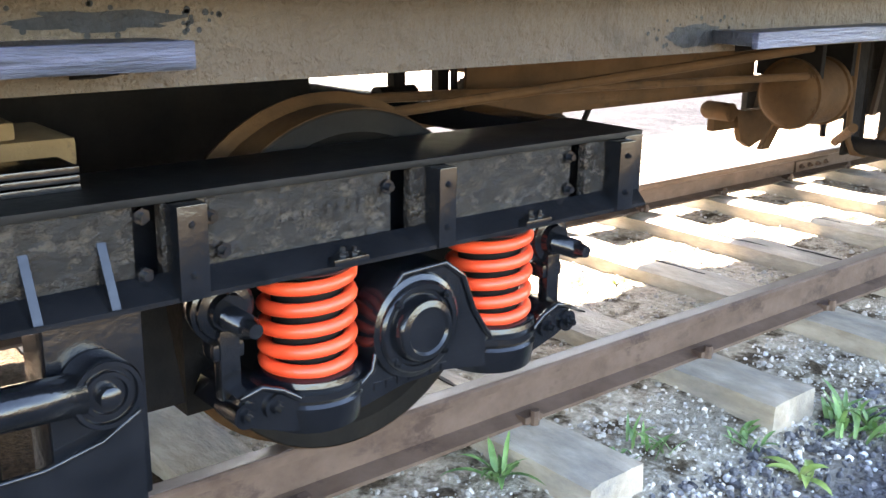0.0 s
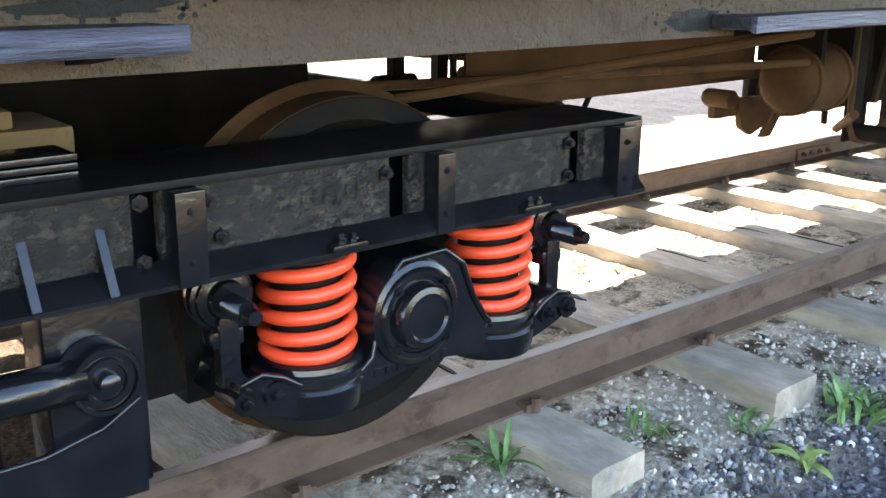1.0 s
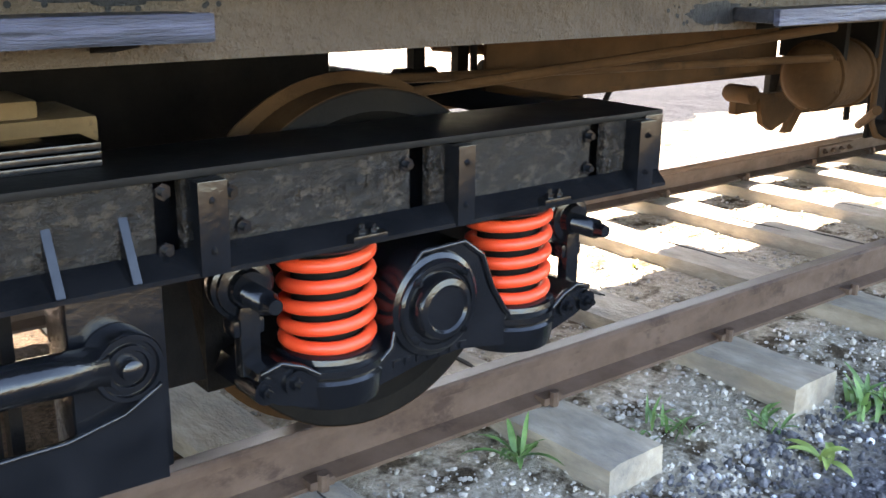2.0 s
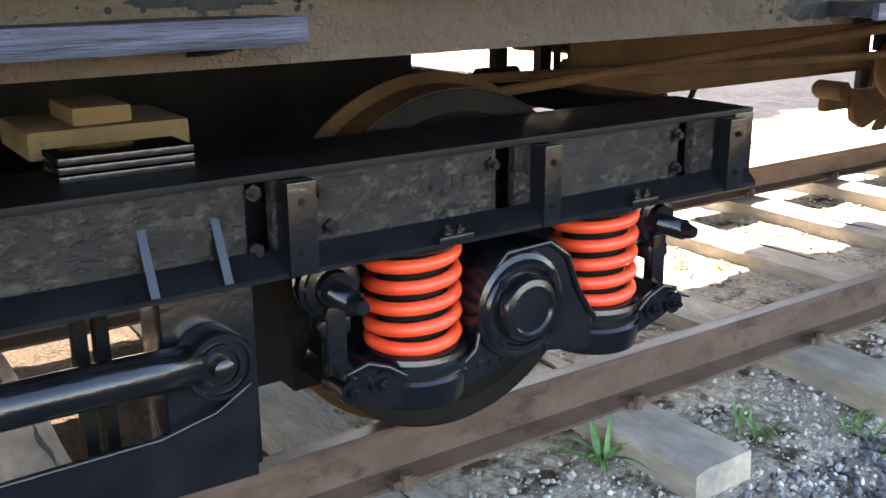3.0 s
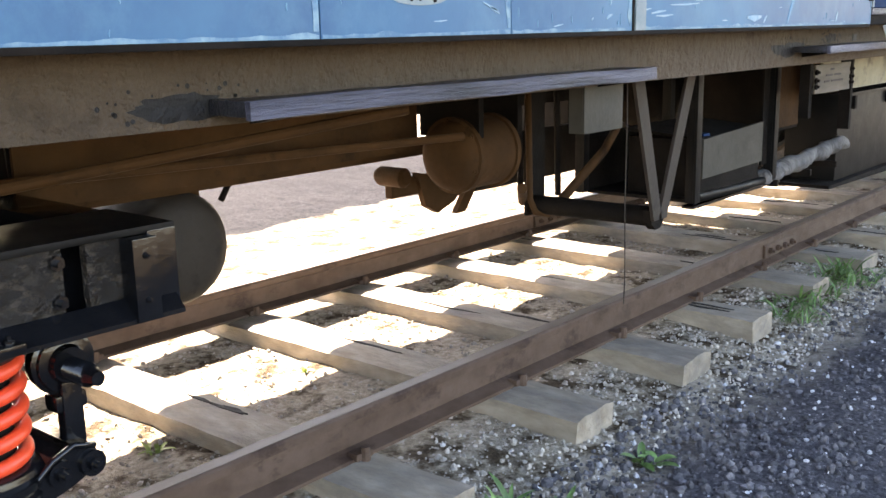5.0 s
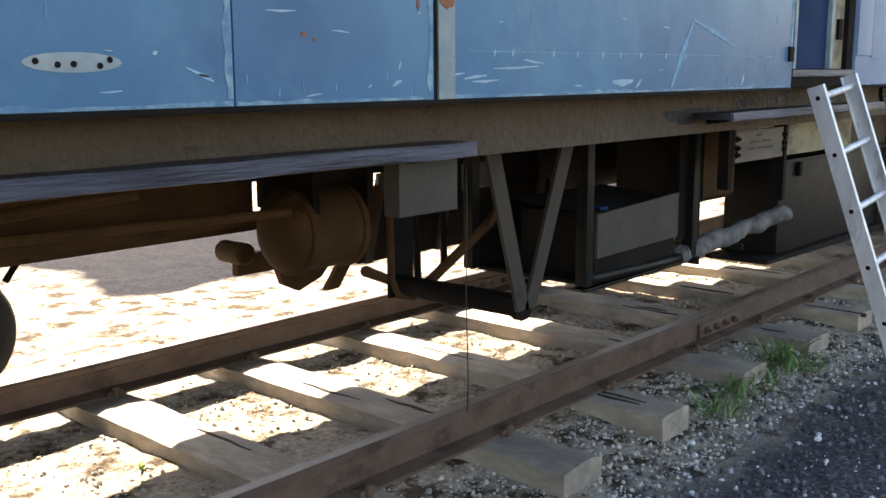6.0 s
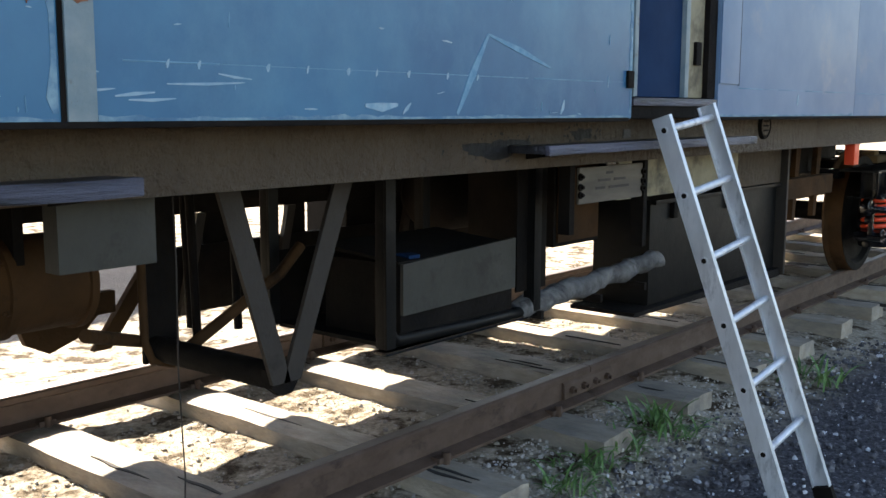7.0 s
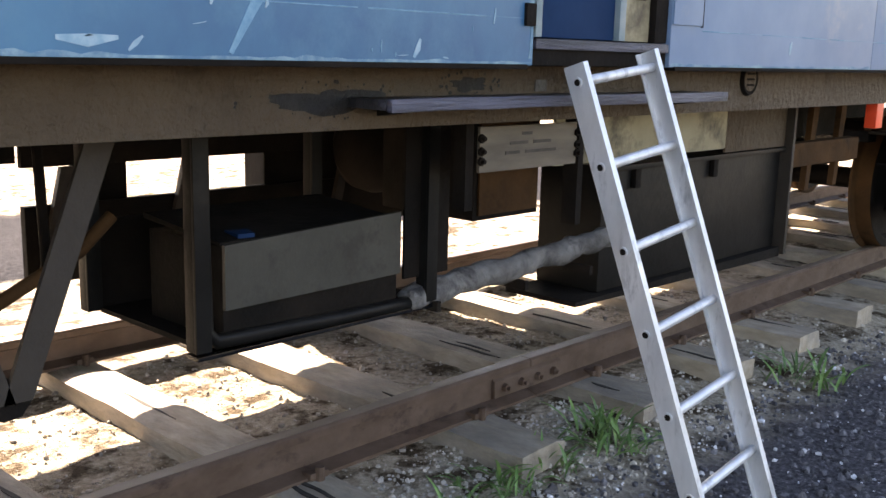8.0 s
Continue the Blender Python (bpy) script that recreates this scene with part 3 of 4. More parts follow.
# peeled patch with dark pits
bm = B()
pts = [(4.04 + 0.095 * (1 + 0.25 * noise.noise((k, 2, 0))) * math.cos(2 * math.pi * k / 18), 1.484 + 0.018 * (1 + 0.3 * noise.noise((k, 5, 0))) * math.sin(2 * math.pi * k / 18)) for k in range(18)]
prism(bm, pts, "y", BODY - 0.002, BODY + 0.002)
part("peeled_patch", bm, M_strip, coach, "bare patch of peeled paint")
for dx, dz in ((-0.07, 0.002), (-0.03, -0.004), (0.0, -0.003), (0.05, -0.006), (0.07, 0.005)):
    bm = B()
    rod(bm, (4.04 + dx, BODY - 0.004, 1.484 + dz), (4.04 + dx, BODY, 1.484 + dz), 0.006, 7)
    part("pit", bm, M_dark, coach)

# badge and small tag on the solebar
badge = part("badge", lathe(B(), [(-0.012, 0.048), (-0.016, 0.060), (-0.004, 0.066), (0.002, 0.066)], (8.70, SOLE, 1.352), "y", 28), M_dark, coach, "round dark maker's badge")
part("badge_face", lathe(B(), [(-0.0135, 0.047), (-0.010, 0.048)], (8.70, SOLE, 1.352), "y", 28), M_sole, badge)
for dz in (-0.022, 0.0, 0.022):
    part("bar", box(B(), 8.67, 8.73, SOLE - 0.016, SOLE - 0.0136, 1.352 + dz - 0.004, 1.352 + dz + 0.004), M_dark, badge)
part("tag", box(B(), 7.34, 7.395, SOLE - 0.004, SOLE, 1.318, 1.352, 0.001), M_pipe, coach, "small pale tag")


# black overspray on the solebar round the ends of the step boards
M_overspray = material("thin_black_overspray", (0.004, 0.004, 0.004), (0.010, 0.009, 0.008), 12, rough=(0.4, 0.6), bump=0.6, bump_scale=30, bump_dist=0.03, spec=0.35)
for cx_, cz, w, h in ((3.50, 1.272, 0.15, 0.036), (6.56, 1.302, 0.22, 0.038), (7.05, 1.34, 0.10, 0.026), (2.02, 1.335, 0.16, 0.020)):
    n = 40
    pts = []
    for k in range(n):
        a = 2 * math.pi * k / n
        r = 0.78 + 0.35 * noise.noise((math.cos(a) * 2.3 + cx_, math.sin(a) * 2.3, cz)) + rs.uniform(-0.07, 0.07)
        pts.append((cx_ + w * r * math.cos(a), cz + h * r * math.sin(a)))
    part("overspray", prism(B(), pts, "y", SOLE - 0.0012, SOLE + 0.002), M_overspray, coach, "black paint overspray on the solebar")
    for k in range(26):
        a, f = rs.uniform(0, 6.28), rs.uniform(0.9, 1.35)
        x, z, r = cx_ + w * f * math.cos(a), cz + h * f * math.sin(a), rs.uniform(0.002, 0.006)
        if 1.245 < z < 1.380:
            part("speck", rod(B(), (x, SOLE - 0.001, z), (x, SOLE + 0.002, z), r, 7), M_overspray, coach)


# step boards
def step_board(x0, x1, z0, z1, out=1.478):
    t = thing("step_board", ((x0 + x1) / 2, SOLE, z0), "blackened timber step board with worn grey edge on the solebar", "step board", "step boards along the coach")
    bm = box(B(), x0, x1, out + 0.019, SOLE - 0.001, z0 + 0.004, z1 - 0.003, 0.004)
    bmesh.ops.subdivide_edges(bm, edges=[e for e in bm.edges if abs((e.verts[0].co - e.verts[1].co).x) > 0.5], cuts=30)
    for v in bm.verts:
        v.co.z += 0.003 * noise.noise(v.co * 6)
    part("board", bm, M_step, t)
    bm = box(B(), x0, x1, out, out + 0.0185, z0, z1, 0.005)
    bmesh.ops.subdivide_edges(bm, edges=[e for e in bm.edges if abs((e.verts[0].co - e.verts[1].co).x) > 0.5], cuts=40)
    for v in bm.verts:
        v.co += Vector((0, 0.004 * noise.noise(v.co * 7), 0.003 * noise.noise(v.co * 5 + Vector((3, 0, 0)))))
    part("nosing", bm, M_step_edge, t, "worn grey front edge")
    n = max(2, int((x1 - x0) / 0.55))
    for k in range(n):
        x = x0 + 0.12 + (x1 - x0 - 0.24) * k / (n - 1)
        bm = B()
        prism(bm, [(1.50, z0 + 0.003), (SOLE - 0.001, z0 + 0.003), (SOLE - 0.001, z0 - 0.02), (1.52, z0 - 0.006)], "x", x - 0.02, x + 0.02)
        part("bracket", bm, M_dark, t)
    return t


step_board(0.55, 2.112, 1.270, 1.312)
step_board(3.552, 5.165, 1.247, 1.286)
step_board(6.60, 8.24, 1.282, 1.314, 1.45)


# ---- bogies ----
AX, AXZ = 2.87, 0.617


def spring_mesh(x, y, z0, z1, r, wire, turns):
    bm = B()
    pts = []
    n = int(turns * 32)
    for k in range(n + 1):
        f = k / n
        a = 2 * math.pi * turns * f + 2.2
        h = z0 + wire + (z1 - z0 - 2 * wire) * min(1, max(0, (f * turns - 0.35) / (turns - 0.7)))
        pts.append((x + r * math.cos(a), y + r * math.sin(a), h))
    return tube(bm, pts, wire, 12)


def bogie(cx):
    """A plate-framed bogie, drawn with its right-hand wheelset at AX and its middle at cx."""
    b = thing("bogie", (cx, MID, 0.16), "black painted four-wheel bogie with orange-red coil springs, standing on the rails", "bogie", "bogies of the coach")
    L = AX + 0.73                                        # right end
    l = 2 * cx - L
    for s in (1, -1):
        yy = (lambda v: v) if s == 1 else far_y

        def bx(bm, x0, x1, y0, y1, z0, z1, bev=0.0):
            a = sorted((yy(y0), yy(y1)))
            return box(bm, x0, x1, a[0], a[1], z0, z1, bev)

        # side frame: webs with slots, flanges, plates
        slots = [AX - 0.715, AX - 0.115, AX + 0.47]
        slots = sorted(slots + [2 * cx - q - 0.055 for q in slots])
        edges = [l] + [v for q in slots for v in (q, q + 0.055)] + [L]
        for a, c in zip(edges[::2], edges[1::2]):
            bm = bx(B(), a, c, 1.862, 1.885, 0.800, 0.985)
            part("frame_web", bm, M_black_rough, b)
        part("frame_back", bx(B(), l, L, 1.95, 1.97, 0.800, 0.985), M_black, b)
        part("top_flange", bx(B(), l - 0.01, L + 0.012, 1.850, 2.13, 0.985, 1.001, 0.003), M_locker, b)
        part("bottom_flange", prism(B(), [(yy(u), z) for u, z in ((1.814, 0.796), (2.06, 0.796), (2.06, 0.808), (1.880, 0.808), (1.8615, 0.846), (1.856, 0.847), (1.814, 0.806))], "x", l, L), M_black, b)
        for q in (AX - 0.65, AX - 0.015, AX + 0.605, 2 * cx - AX + 0.60, 2 * cx - AX - 0.04, 2 * cx - AX - 0.70):
            w = 0.062 if abs(q - AX + 0.015) > 0.1 else 0.05
            bm = bx(B(), q, q + w, 1.808, 1.8618, 0.797, 0.984, 0.003)
            part("frame_plate", bm, M_black, b)
            for z in (0.845, 0.945):
                bm = B()
                bolt(bm, (q + w / 2, yy(1.809), z), (0, -s, 0), 0.008, 0.006)
                part("rivet", bm, M_black, b)
        bm = bx(B(), AX + 0.667, L + 0.01, 1.846, 1.8625, 0.80, 0.99, 0.003)
        part("end_plate", bm, M_black, b)
        for x, z in ((AX - 0.70, 0.965), (AX - 0.70, 0.85), (AX - 0.56, 0.945), (AX - 0.535, 0.872), (AX + 0.455, 0.955), (AX + 0.455, 0.87), (AX - 0.13, 0.95)):
            bm = B()
            bolt(bm, (x, yy(1.862), z), (0, -s, 0), 0.017, 0.012)
            part("bolt", bm, M_black, b)
        # cast marks on the web, unreadable
        for k in range(9):
            x = AX - 0.40 + 0.028 * k
            bm = bx(B(), x, x + 0.018, 1.858, 1.863, 0.905, 0.935, 0.002)
            part("cast_mark", bm, M_black_rough, b)
        # gussets over the pivot block
        for x in (AX - 0.925, AX - 0.785):
            bm = B()
            prism(bm, [(yy(1.862), 0.925), (yy(1.808), 0.81), (yy(1.862), 0.81)], "x", x, x + 0.017)
            part("gusset", bm, M_black, b)
        bm = bx(B(), AX - 0.905, AX - 0.72, 1.835, 1.96, 0.41, 0.797, 0.008)
        part("pivot_block", bm, M_black, b)
        bm = B()
        prism(bm, [(AX - 1.6, 0.42), (AX - 0.74, 0.40), (AX - 0.74, 0.60), (AX - 0.82, 0.555), (AX - 0.93, 0.53), (AX - 1.6, 0.52)], "y", *sorted((yy(1.815), yy(1.834))))
        part("guard_plate", bm, M_black, b)
        tube(bm := B(), [(AX - 1.6, yy(1.814), 0.522), (AX - 0.93, yy(1.814), 0.532), (AX - 0.82, yy(1.814), 0.557), (AX - 0.745, yy(1.814), 0.602)], 0.006, 8)
        part("guard_rim", bm, M_black, b)
        # radius arm and its bush
        eye = (AX - 0.822, yy(1.78), 0.670)
        tube(bm := B(), [(AX - 0.86, yy(1.79), 0.676), (AX - 1.0, yy(1.79), 0.680), (AX - 1.7, yy(1.79), 0.684)], 0.040, 18)
        arm = part("radius_arm", bm, M_black, b)
        prof = [(0.05, 0.066), (-0.01, 0.068), (-0.02, 0.064), (-0.02, 0.056), (-0.012, 0.054), (-0.012, 0.046), (-0.02, 0.044), (-0.02, 0.036), (-0.014, 0.034), (-0.014, 0.022), (-0.035, 0.020), (-0.040, 0.012)]
        part("bush", lathe(B(), [(h * s, r) for h, r in prof], eye, "y", 36), M_black, arm, "ringed bush with a central bolt")
        for x in (AX - 1.02, AX - 0.98):
            part("frame_stay", bx(B(), x - 0.012, x + 0.012, 1.95, 1.99, 0.35, 0.80), M_dark, b)

        # wheel ends: axlebox, wing plate, springs, hangers
        for ax, m in ((AX, 1), (2 * cx - AX, -1)):
            ins = [(-0.52, 0.485), (-0.50, 0.53), (-0.45, 0.545), (-0.40, 0.525), (-0.33, 0.478), (-0.20, 0.478), (-0.155, 0.51), (-0.135, 0.60), (-0.115, 0.68), (-0.07, 0.73),
                   (0.06, 0.735), (0.12, 0.69), (0.155, 0.60), (0.20, 0.53), (0.25, 0.48), (0.35, 0.478), (0.41, 0.525), (0.46, 0.545), (0.51, 0.53), (0.525, 0.485)]
            low = [(0.46, 0.455), (0.36, 0.425), (0.20, 0.432), (0.06, 0.455), (-0.06, 0.45), (-0.20, 0.42), (-0.36, 0.415), (-0.46, 0.45)]
            bm = B()
            prism(bm, [(ax + m * x, z) for x, z in ins + low], "y", *sorted((yy(1.878), yy(2.06))))
            part("wing_casting", bm, M_black, b, "black cast axlebox saddle")
            tube(bm := B(), [(ax + m * x, yy(1.876), z) for x, z in ins[1:-1]], 0.008, 8)
            part("wing_rim", bm, M_black, b)
            prof = [(0.10, 0.135), (0.03, 0.135), (0.012, 0.128), (0.006, 0.116), (0.0, 0.114), (-0.006, 0.108), (-0.006, 0.096), (0.0, 0.093), (0.0, 0.084), (-0.020, 0.081), (-0.030, 0.074), (-0.034, 0.060), (-0.028, 0.054), (-0.030, 0.0005)]
            boxc = part("axlebox", lathe(B(), [(h * s, r) for h, r in prof], (ax - m * 0.03, yy(1.855), AXZ - 0.022), "y", 48), M_black, b, "round black axlebox cover")
            for k in range(4):
                a = math.pi / 4 + k * math.pi / 2
                bm = B()
                bolt(bm, (ax - m * 0.03 + 0.102 * math.cos(a), yy(1.849), AXZ - 0.022 + 0.102 * math.sin(a)), (0, -s, 0), 0.012, 0.008)
                part("bolt", bm, M_black, boxc)
            for k in range(7):
                bm = bx(B(), ax - 0.15 + 0.034 * k, ax - 0.15 + 0.034 * k + 0.021, 1.874, 1.881, 0.456, 0.475, 0.002)
                part("cast_mark", bm, M_black, b)
            for dx in (-0.272, 0.292):
                sx = ax + m * dx
                part("spring", spring_mesh(sx, yy(1.97), 0.530, 0.775, 0.100, 0.0165, 5.0), M_red, b, "orange-red painted coil spring", 60)
                part("spring_core", lathe(B(), [(0.0, 0.082), (0.29, 0.082)], (sx, yy(1.97), 0.48), "z", 24), M_dark, b)
                part("spring_cup", lathe(B(), [(-0.04, 0.120), (0.0, 0.128), (0.022, 0.130), (0.030, 0.123), (0.040, 0.130), (0.055, 0.129), (0.060, 0.121), (0.070, 0.128), (0.082, 0.125), (0.090, 0.112)], (sx, yy(1.97), 0.445), "z", 36), M_black, b)
                part("spring_cap", lathe(B(), [(0.0, 0.105), (0.022, 0.118), (0.03, 0.118)], (sx, yy(1.97), 0.767), "z", 32), M_black, b)
                bm = bx(B(), sx - 0.035, sx + 0.055, 1.80, 1.845, 0.806, 0.822, 0.004)
                bolt(bm, (sx, yy(1.822), 0.82), (0, 0, 1), 0.013, 0.012)
                bolt(bm, (sx + 0.03, yy(1.822), 0.82), (0, 0, 1), 0.011, 0.010)
                part("spring_clamp", bm, M_black, b)
            for dx in (-0.490, 0.50):
                hx = ax + dx
                prof = [(0.05, 0.05), (0.03, 0.068), (0.0, 0.075), (-0.018, 0.075), (-0.022, 0.066), (-0.03, 0.064), (-0.034, 0.045), (-0.05, 0.040)]
                hd = part("hanger_washer", lathe(B(), [(h * s, r) for h, r in prof], (hx, yy(1.975), 0.708), "y", 30), M_black, b, "dished washer under the spring hanger")
                bm = B()
                pr = [(-0.02, 0.026)]
                for k in range(9):
                    pr += [(-0.035 - 0.010 * k, 0.027), (-0.040 - 0.010 * k, 0.022)]
                pr += [(-0.13, 0.020), (-0.15, 0.016)]
                part("threaded_rod", lathe(bm, [(h * s, r) for h, r in pr], (hx, yy(1.965), 0.70), "y", 18), M_black, hd)
                part("hanger_link", bx(B(), hx - 0.024, hx + 0.024, 1.93, 1.965, 0.50, 0.67, 0.008), M_black, b)
                part("hanger_yoke", bx(B(), hx - 0.038, hx + 0.038, 1.935, 1.99, 0.600, 0.640, 0.012), M_black, b)
                for ddx in (0.0, math.copysign(0.075, -dx)):
                    bm = B()
                    rod(bm, (hx + ddx, yy(1.868), 0.492), (hx + ddx, yy(1.96), 0.492), 0.030, 18)
                    bolt(bm, (hx + ddx, yy(1.868), 0.492), (0, -s, 0), 0.016, 0.012)
                    part("link_pin", bm, M_black, b)
    for ax in (AX, 2 * cx - AX):
        ws = part("axle", rod(B(), (ax, 1.9, AXZ), (ax, far_y(1.9), AXZ), 0.075, 24), M_dark, b)
        for s in (1, -1):
            prof = [(-0.005, 0.09), (-0.005, 0.13), (0.03, 0.17), (0.035, 0.37), (0.0, 0.40), (0.0, 0.452), (0.004, 0.457), (0.105, 0.459), (0.118, 0.472), (0.128, 0.487), (0.140, 0.484), (0.146, 0.44), (0.146, 0.40), (0.10, 0.37), (0.09, 0.16), (0.15, 0.13), (0.15, 0.09)]
            yc = 2.175 if s == 1 else far_y(2.175)
            part("wheel", lathe(B(), [(h * s, r) for h, r in prof], (ax, yc, AXZ), "y", 64), M_wheel, b, "sooty steel wheel on the rail")
            ring = [(0.002, 0.4570), (0.004, 0.4590), (0.105, 0.4605), (0.118, 0.4735), (0.127, 0.4885), (0.140, 0.4865), (0.1475, 0.470), (0.1475, 0.440), (0.12, 0.440), (0.10, 0.4585)]
            part("tyre", lathe_ring(B(), [(h * s, r) for h, r in ring], (ax, yc, AXZ), 64), M_brown, b, "rust-brown tread and flange")
    for ax, m in ((AX, -1), (2 * cx - AX, 1)):
        for y in (2.17, far_y(2.17)):                    # brake block against the inner side of the tread, on its hanger
            arc = [(0.470, -0.42), (0.470, -0.14), (0.470, 0.14), (0.470, 0.42), (0.545, 0.36), (0.545, -0.36)]
            pts = [(ax + m * r * math.cos(a), AXZ - 0.02 + r * math.sin(a)) for r, a in arc]
            part("brake_block", prism(B(), pts, "y", y - 0.05, y + 0.05), M_dark, b, "near-black cast brake block")
            part("brake_hanger", prism(B(), [(ax + m * 0.53, 0.46), (ax + m * 0.62, 0.46), (ax + m * 0.66, 0.95), (ax + m * 0.60, 0.95)], "y", y - 0.09, y - 0.052), M_dark, b)
    part("headstock", box(B(), L - 0.14, L, 2.131, far_y(2.131), 0.93, 0.999, 0.004), M_black, b)
    part("headstock", box(B(), l, l + 0.14, 2.131, far_y(2.131), 0.93, 0.999, 0.004), M_black, b)
    # plate added to hide the sunlit ground behind the bogie
    part("centre_casting", box(B(), cx - 0.55, cx + 1.70, 3.0, 3.2, 0.62, 1.14, 0.01), M_dark, b)
    part("bolster", box(B(), cx - 0.2, cx + 0.2, 2.0, far_y(2.0), 0.86, 0.98, 0.01), M_brown, b)
    part("transom", box(B(), cx + 0.45, cx + 0.5, 1.98, far_y(1.98), 0.70, 0.98), M_dark, b)
    part("transom", box(B(), cx - 0.5, cx - 0.45, 1.98, far_y(1.98), 0.70, 0.98), M_dark, b)
    for y in (2.42, far_y(2.42)):
        bm = box(B(), cx + 0.30, cx + 0.65, y - 0.12, y + 0.16, 0.985, 1.048, 0.012)
        part("side_bearer", bm, M_tan, b, "dusty ochre bearer block")
        bm = box(B(), cx + 0.40, cx + 0.53, y - 0.10, y + 0.10, 1.048, 1.088, 0.012)
        part("bearer_pad", bm, M_tan, b)
    for k in range(3):
        for y in (2.03, far_y(2.03)):
            part("packing_plate", box(B(), cx + 0.28, cx + 0.535, y - 0.06, y + 0.06, 1.002 + 0.017 * k, 1.015 + 0.017 * k, 0.003), M_black, b)
    return b


M_wheel = material("sooty_wheel_steel", (0.004, 0.0034, 0.003), (0.010, 0.008, 0.006), 5, rough=(0.6, 0.85), bump=0.25, spec=0.12)
M_tan = material("ochre_dust", (0.13, 0.080, 0.032), (0.19, 0.12, 0.052), 6, rough=(0.8, 0.95), bump=0.4, patch=(0.06, 0.036, 0.018), patch_scale=6)
bogie_a = bogie(1.57)
copy_thing(bogie_a, pose(13.5, MID, 0.16, 0, 0, 180))


# ---- underframe gear ----
# brake shaft in a V hanger
gear = thing("brake_shaft", (5.9, 2.1, 0.56), "dark brake cross shaft carried in a brown V-shaped hanger", "brake gear")
for (xa, xb) in ((5.625, 5.80), (6.058, 5.838)):
    bm = B()
    w = 0.036
    prism(bm, [(xa - w, 1.232), (xa + w, 1.232), (xb + w * 0.9, 0.66), (xb - w * 0.9, 0.66)], "y", 1.80, 1.814)
    part("hanger_bar", bm, M_bar, gear, "flat dark brown steel bar")
bm = B()
prism(bm, [(5.765, 0.70), (5.872, 0.70), (5.875, 0.655), (5.85, 0.622), (5.81, 0.618), (5.775, 0.645)], "y", 1.815, 1.85)
part("bearing", bm, M_dark, gear)
part("shaft", rod(B(), (5.82, 1.82, 0.668), (5.80, 2.40, 0.668), 0.040, 20), M_dark, gear)
bm = B()
box(bm, 5.76, 5.89, 2.402, 2.42, 0.62, 1.236, 0.004)
part("inner_hanger", bm, M_dark, gear)
tube(bm := B(), [(5.745, 2.39, 1.23), (5.745, 2.38, 0.70), (5.76, 2.36, 0.64), (5.82, 2.33, 0.625)], 0.014, 10)
part("pipe", bm, M_brown, gear)
tube(bm := B(), [(5.86, 2.30, 0.68), (6.25, 2.32, 0.86), (6.35, 2.32, 0.95)], 0.020, 10)
part("lever", bm, M_brown, gear)
part("crank", prism(B(), [(5.88, 0.56), (5.95, 0.56), (6.24, 0.93), (6.20, 0.98)], "y", 2.9, 2.93), M_brown, gear)
# box added to darken a bright gap below the step board
part("trunking", box(B(), 4.75, 6.6, 3.5, 3.62, 0.97, 1.15, 0.005), M_dark, gear)
for x, y in ((6.05, 2.55), (6.17, 2.75), (6.27, 2.6)):
    part("rod", rod(B(), (x, y, 1.23), (x + 0.02, y, 0.62), 0.016, 10), M_dark, gear)

plate = thing("hanging_plate", (5.26, 1.70, 1.07), "flat olive-grey steel plate hung under the solebar", "plate")
bm = box(B(), 5.094, 5.338, 1.70, 1.708, 1.068, 1.229, 0.002)
part("sheet", bm, M_grey, plate)
bm = box(B(), 5.095, 5.101, 1.709, 1.76, 1.068, 1.229)
part("return_edge", bm, M_grey, plate)
tube(bm := B(), [(5.40, 1.72, 1.23), (5.405, 1.72, 1.05), (5.40, 1.72, 0.80), (5.41, 1.72, 0.52), (5.405, 1.72, 0.42)], 0.002, 6)
tagged(part("loose_wire", bm, M_bar), "thin pale loose wire hanging from the solebar", "wire")

# brake cylinder and its rigging
cyl = thing("brake_cylinder", (5.45, 2.45, 0.78), "dusty brown brake cylinder hung under the floor", "brake cylinder")
prof = [(-0.17, 0.001), (-0.168, 0.06), (-0.155, 0.105), (-0.135, 0.130), (-0.115, 0.138), (-0.112, 0.150), (-0.088, 0.150), (-0.085, 0.140), (0.12, 0.140), (0.123, 0.150), (0.145, 0.150), (0.148, 0.120), (0.19, 0.06), (0.195, 0.001)]
part("drum", lathe(B(), prof, (5.39, 2.42, 0.93), "x", 40), M_brown, cyl)
for k in range(6):
    a = math.pi * k / 3 + 0.4
    bm = B()
    bolt(bm, (5.279, 2.42 + 0.132 * math.cos(a), 0.93 + 0.132 * math.sin(a)), (-1, 0, 0), 0.012, 0.010)
    part("bolt", bm, M_brown, cyl)
part("bracket", box(B(), 5.30, 5.33, 2.3, 2.6, 1.0, 1.236), M_dark, cyl)
part("bracket", box(B(), 5.55, 5.58, 2.3, 2.6, 1.0, 1.236), M_dark, cyl)
part("piston_rod", rod(B(), (5.44, 2.2, 0.80), (5.86, 2.5, 0.66), 0.02, 12), M_brown, cyl)
dyn = thing("dynamo", (4.28, 3.1, 0.42), "rust-brown round dynamo hung beside the axle under the floor", "dynamo")
part("drum", lathe(B(), [(-0.22, 0.001), (-0.22, 0.14), (-0.20, 0.185), (-0.17, 0.205), (0.17, 0.205), (0.20, 0.185), (0.22, 0.14), (0.22, 0.001)], (4.36, 3.1, 0.66), "y", 40), M_bar, dyn)
for y in (2.98, 3.20):
    part("hanger", prism(B(), [(4.40, 0.80), (4.50, 0.80), (4.42, 1.392), (4.34, 1.392)], "y", y, y + 0.02), M_brown, dyn)
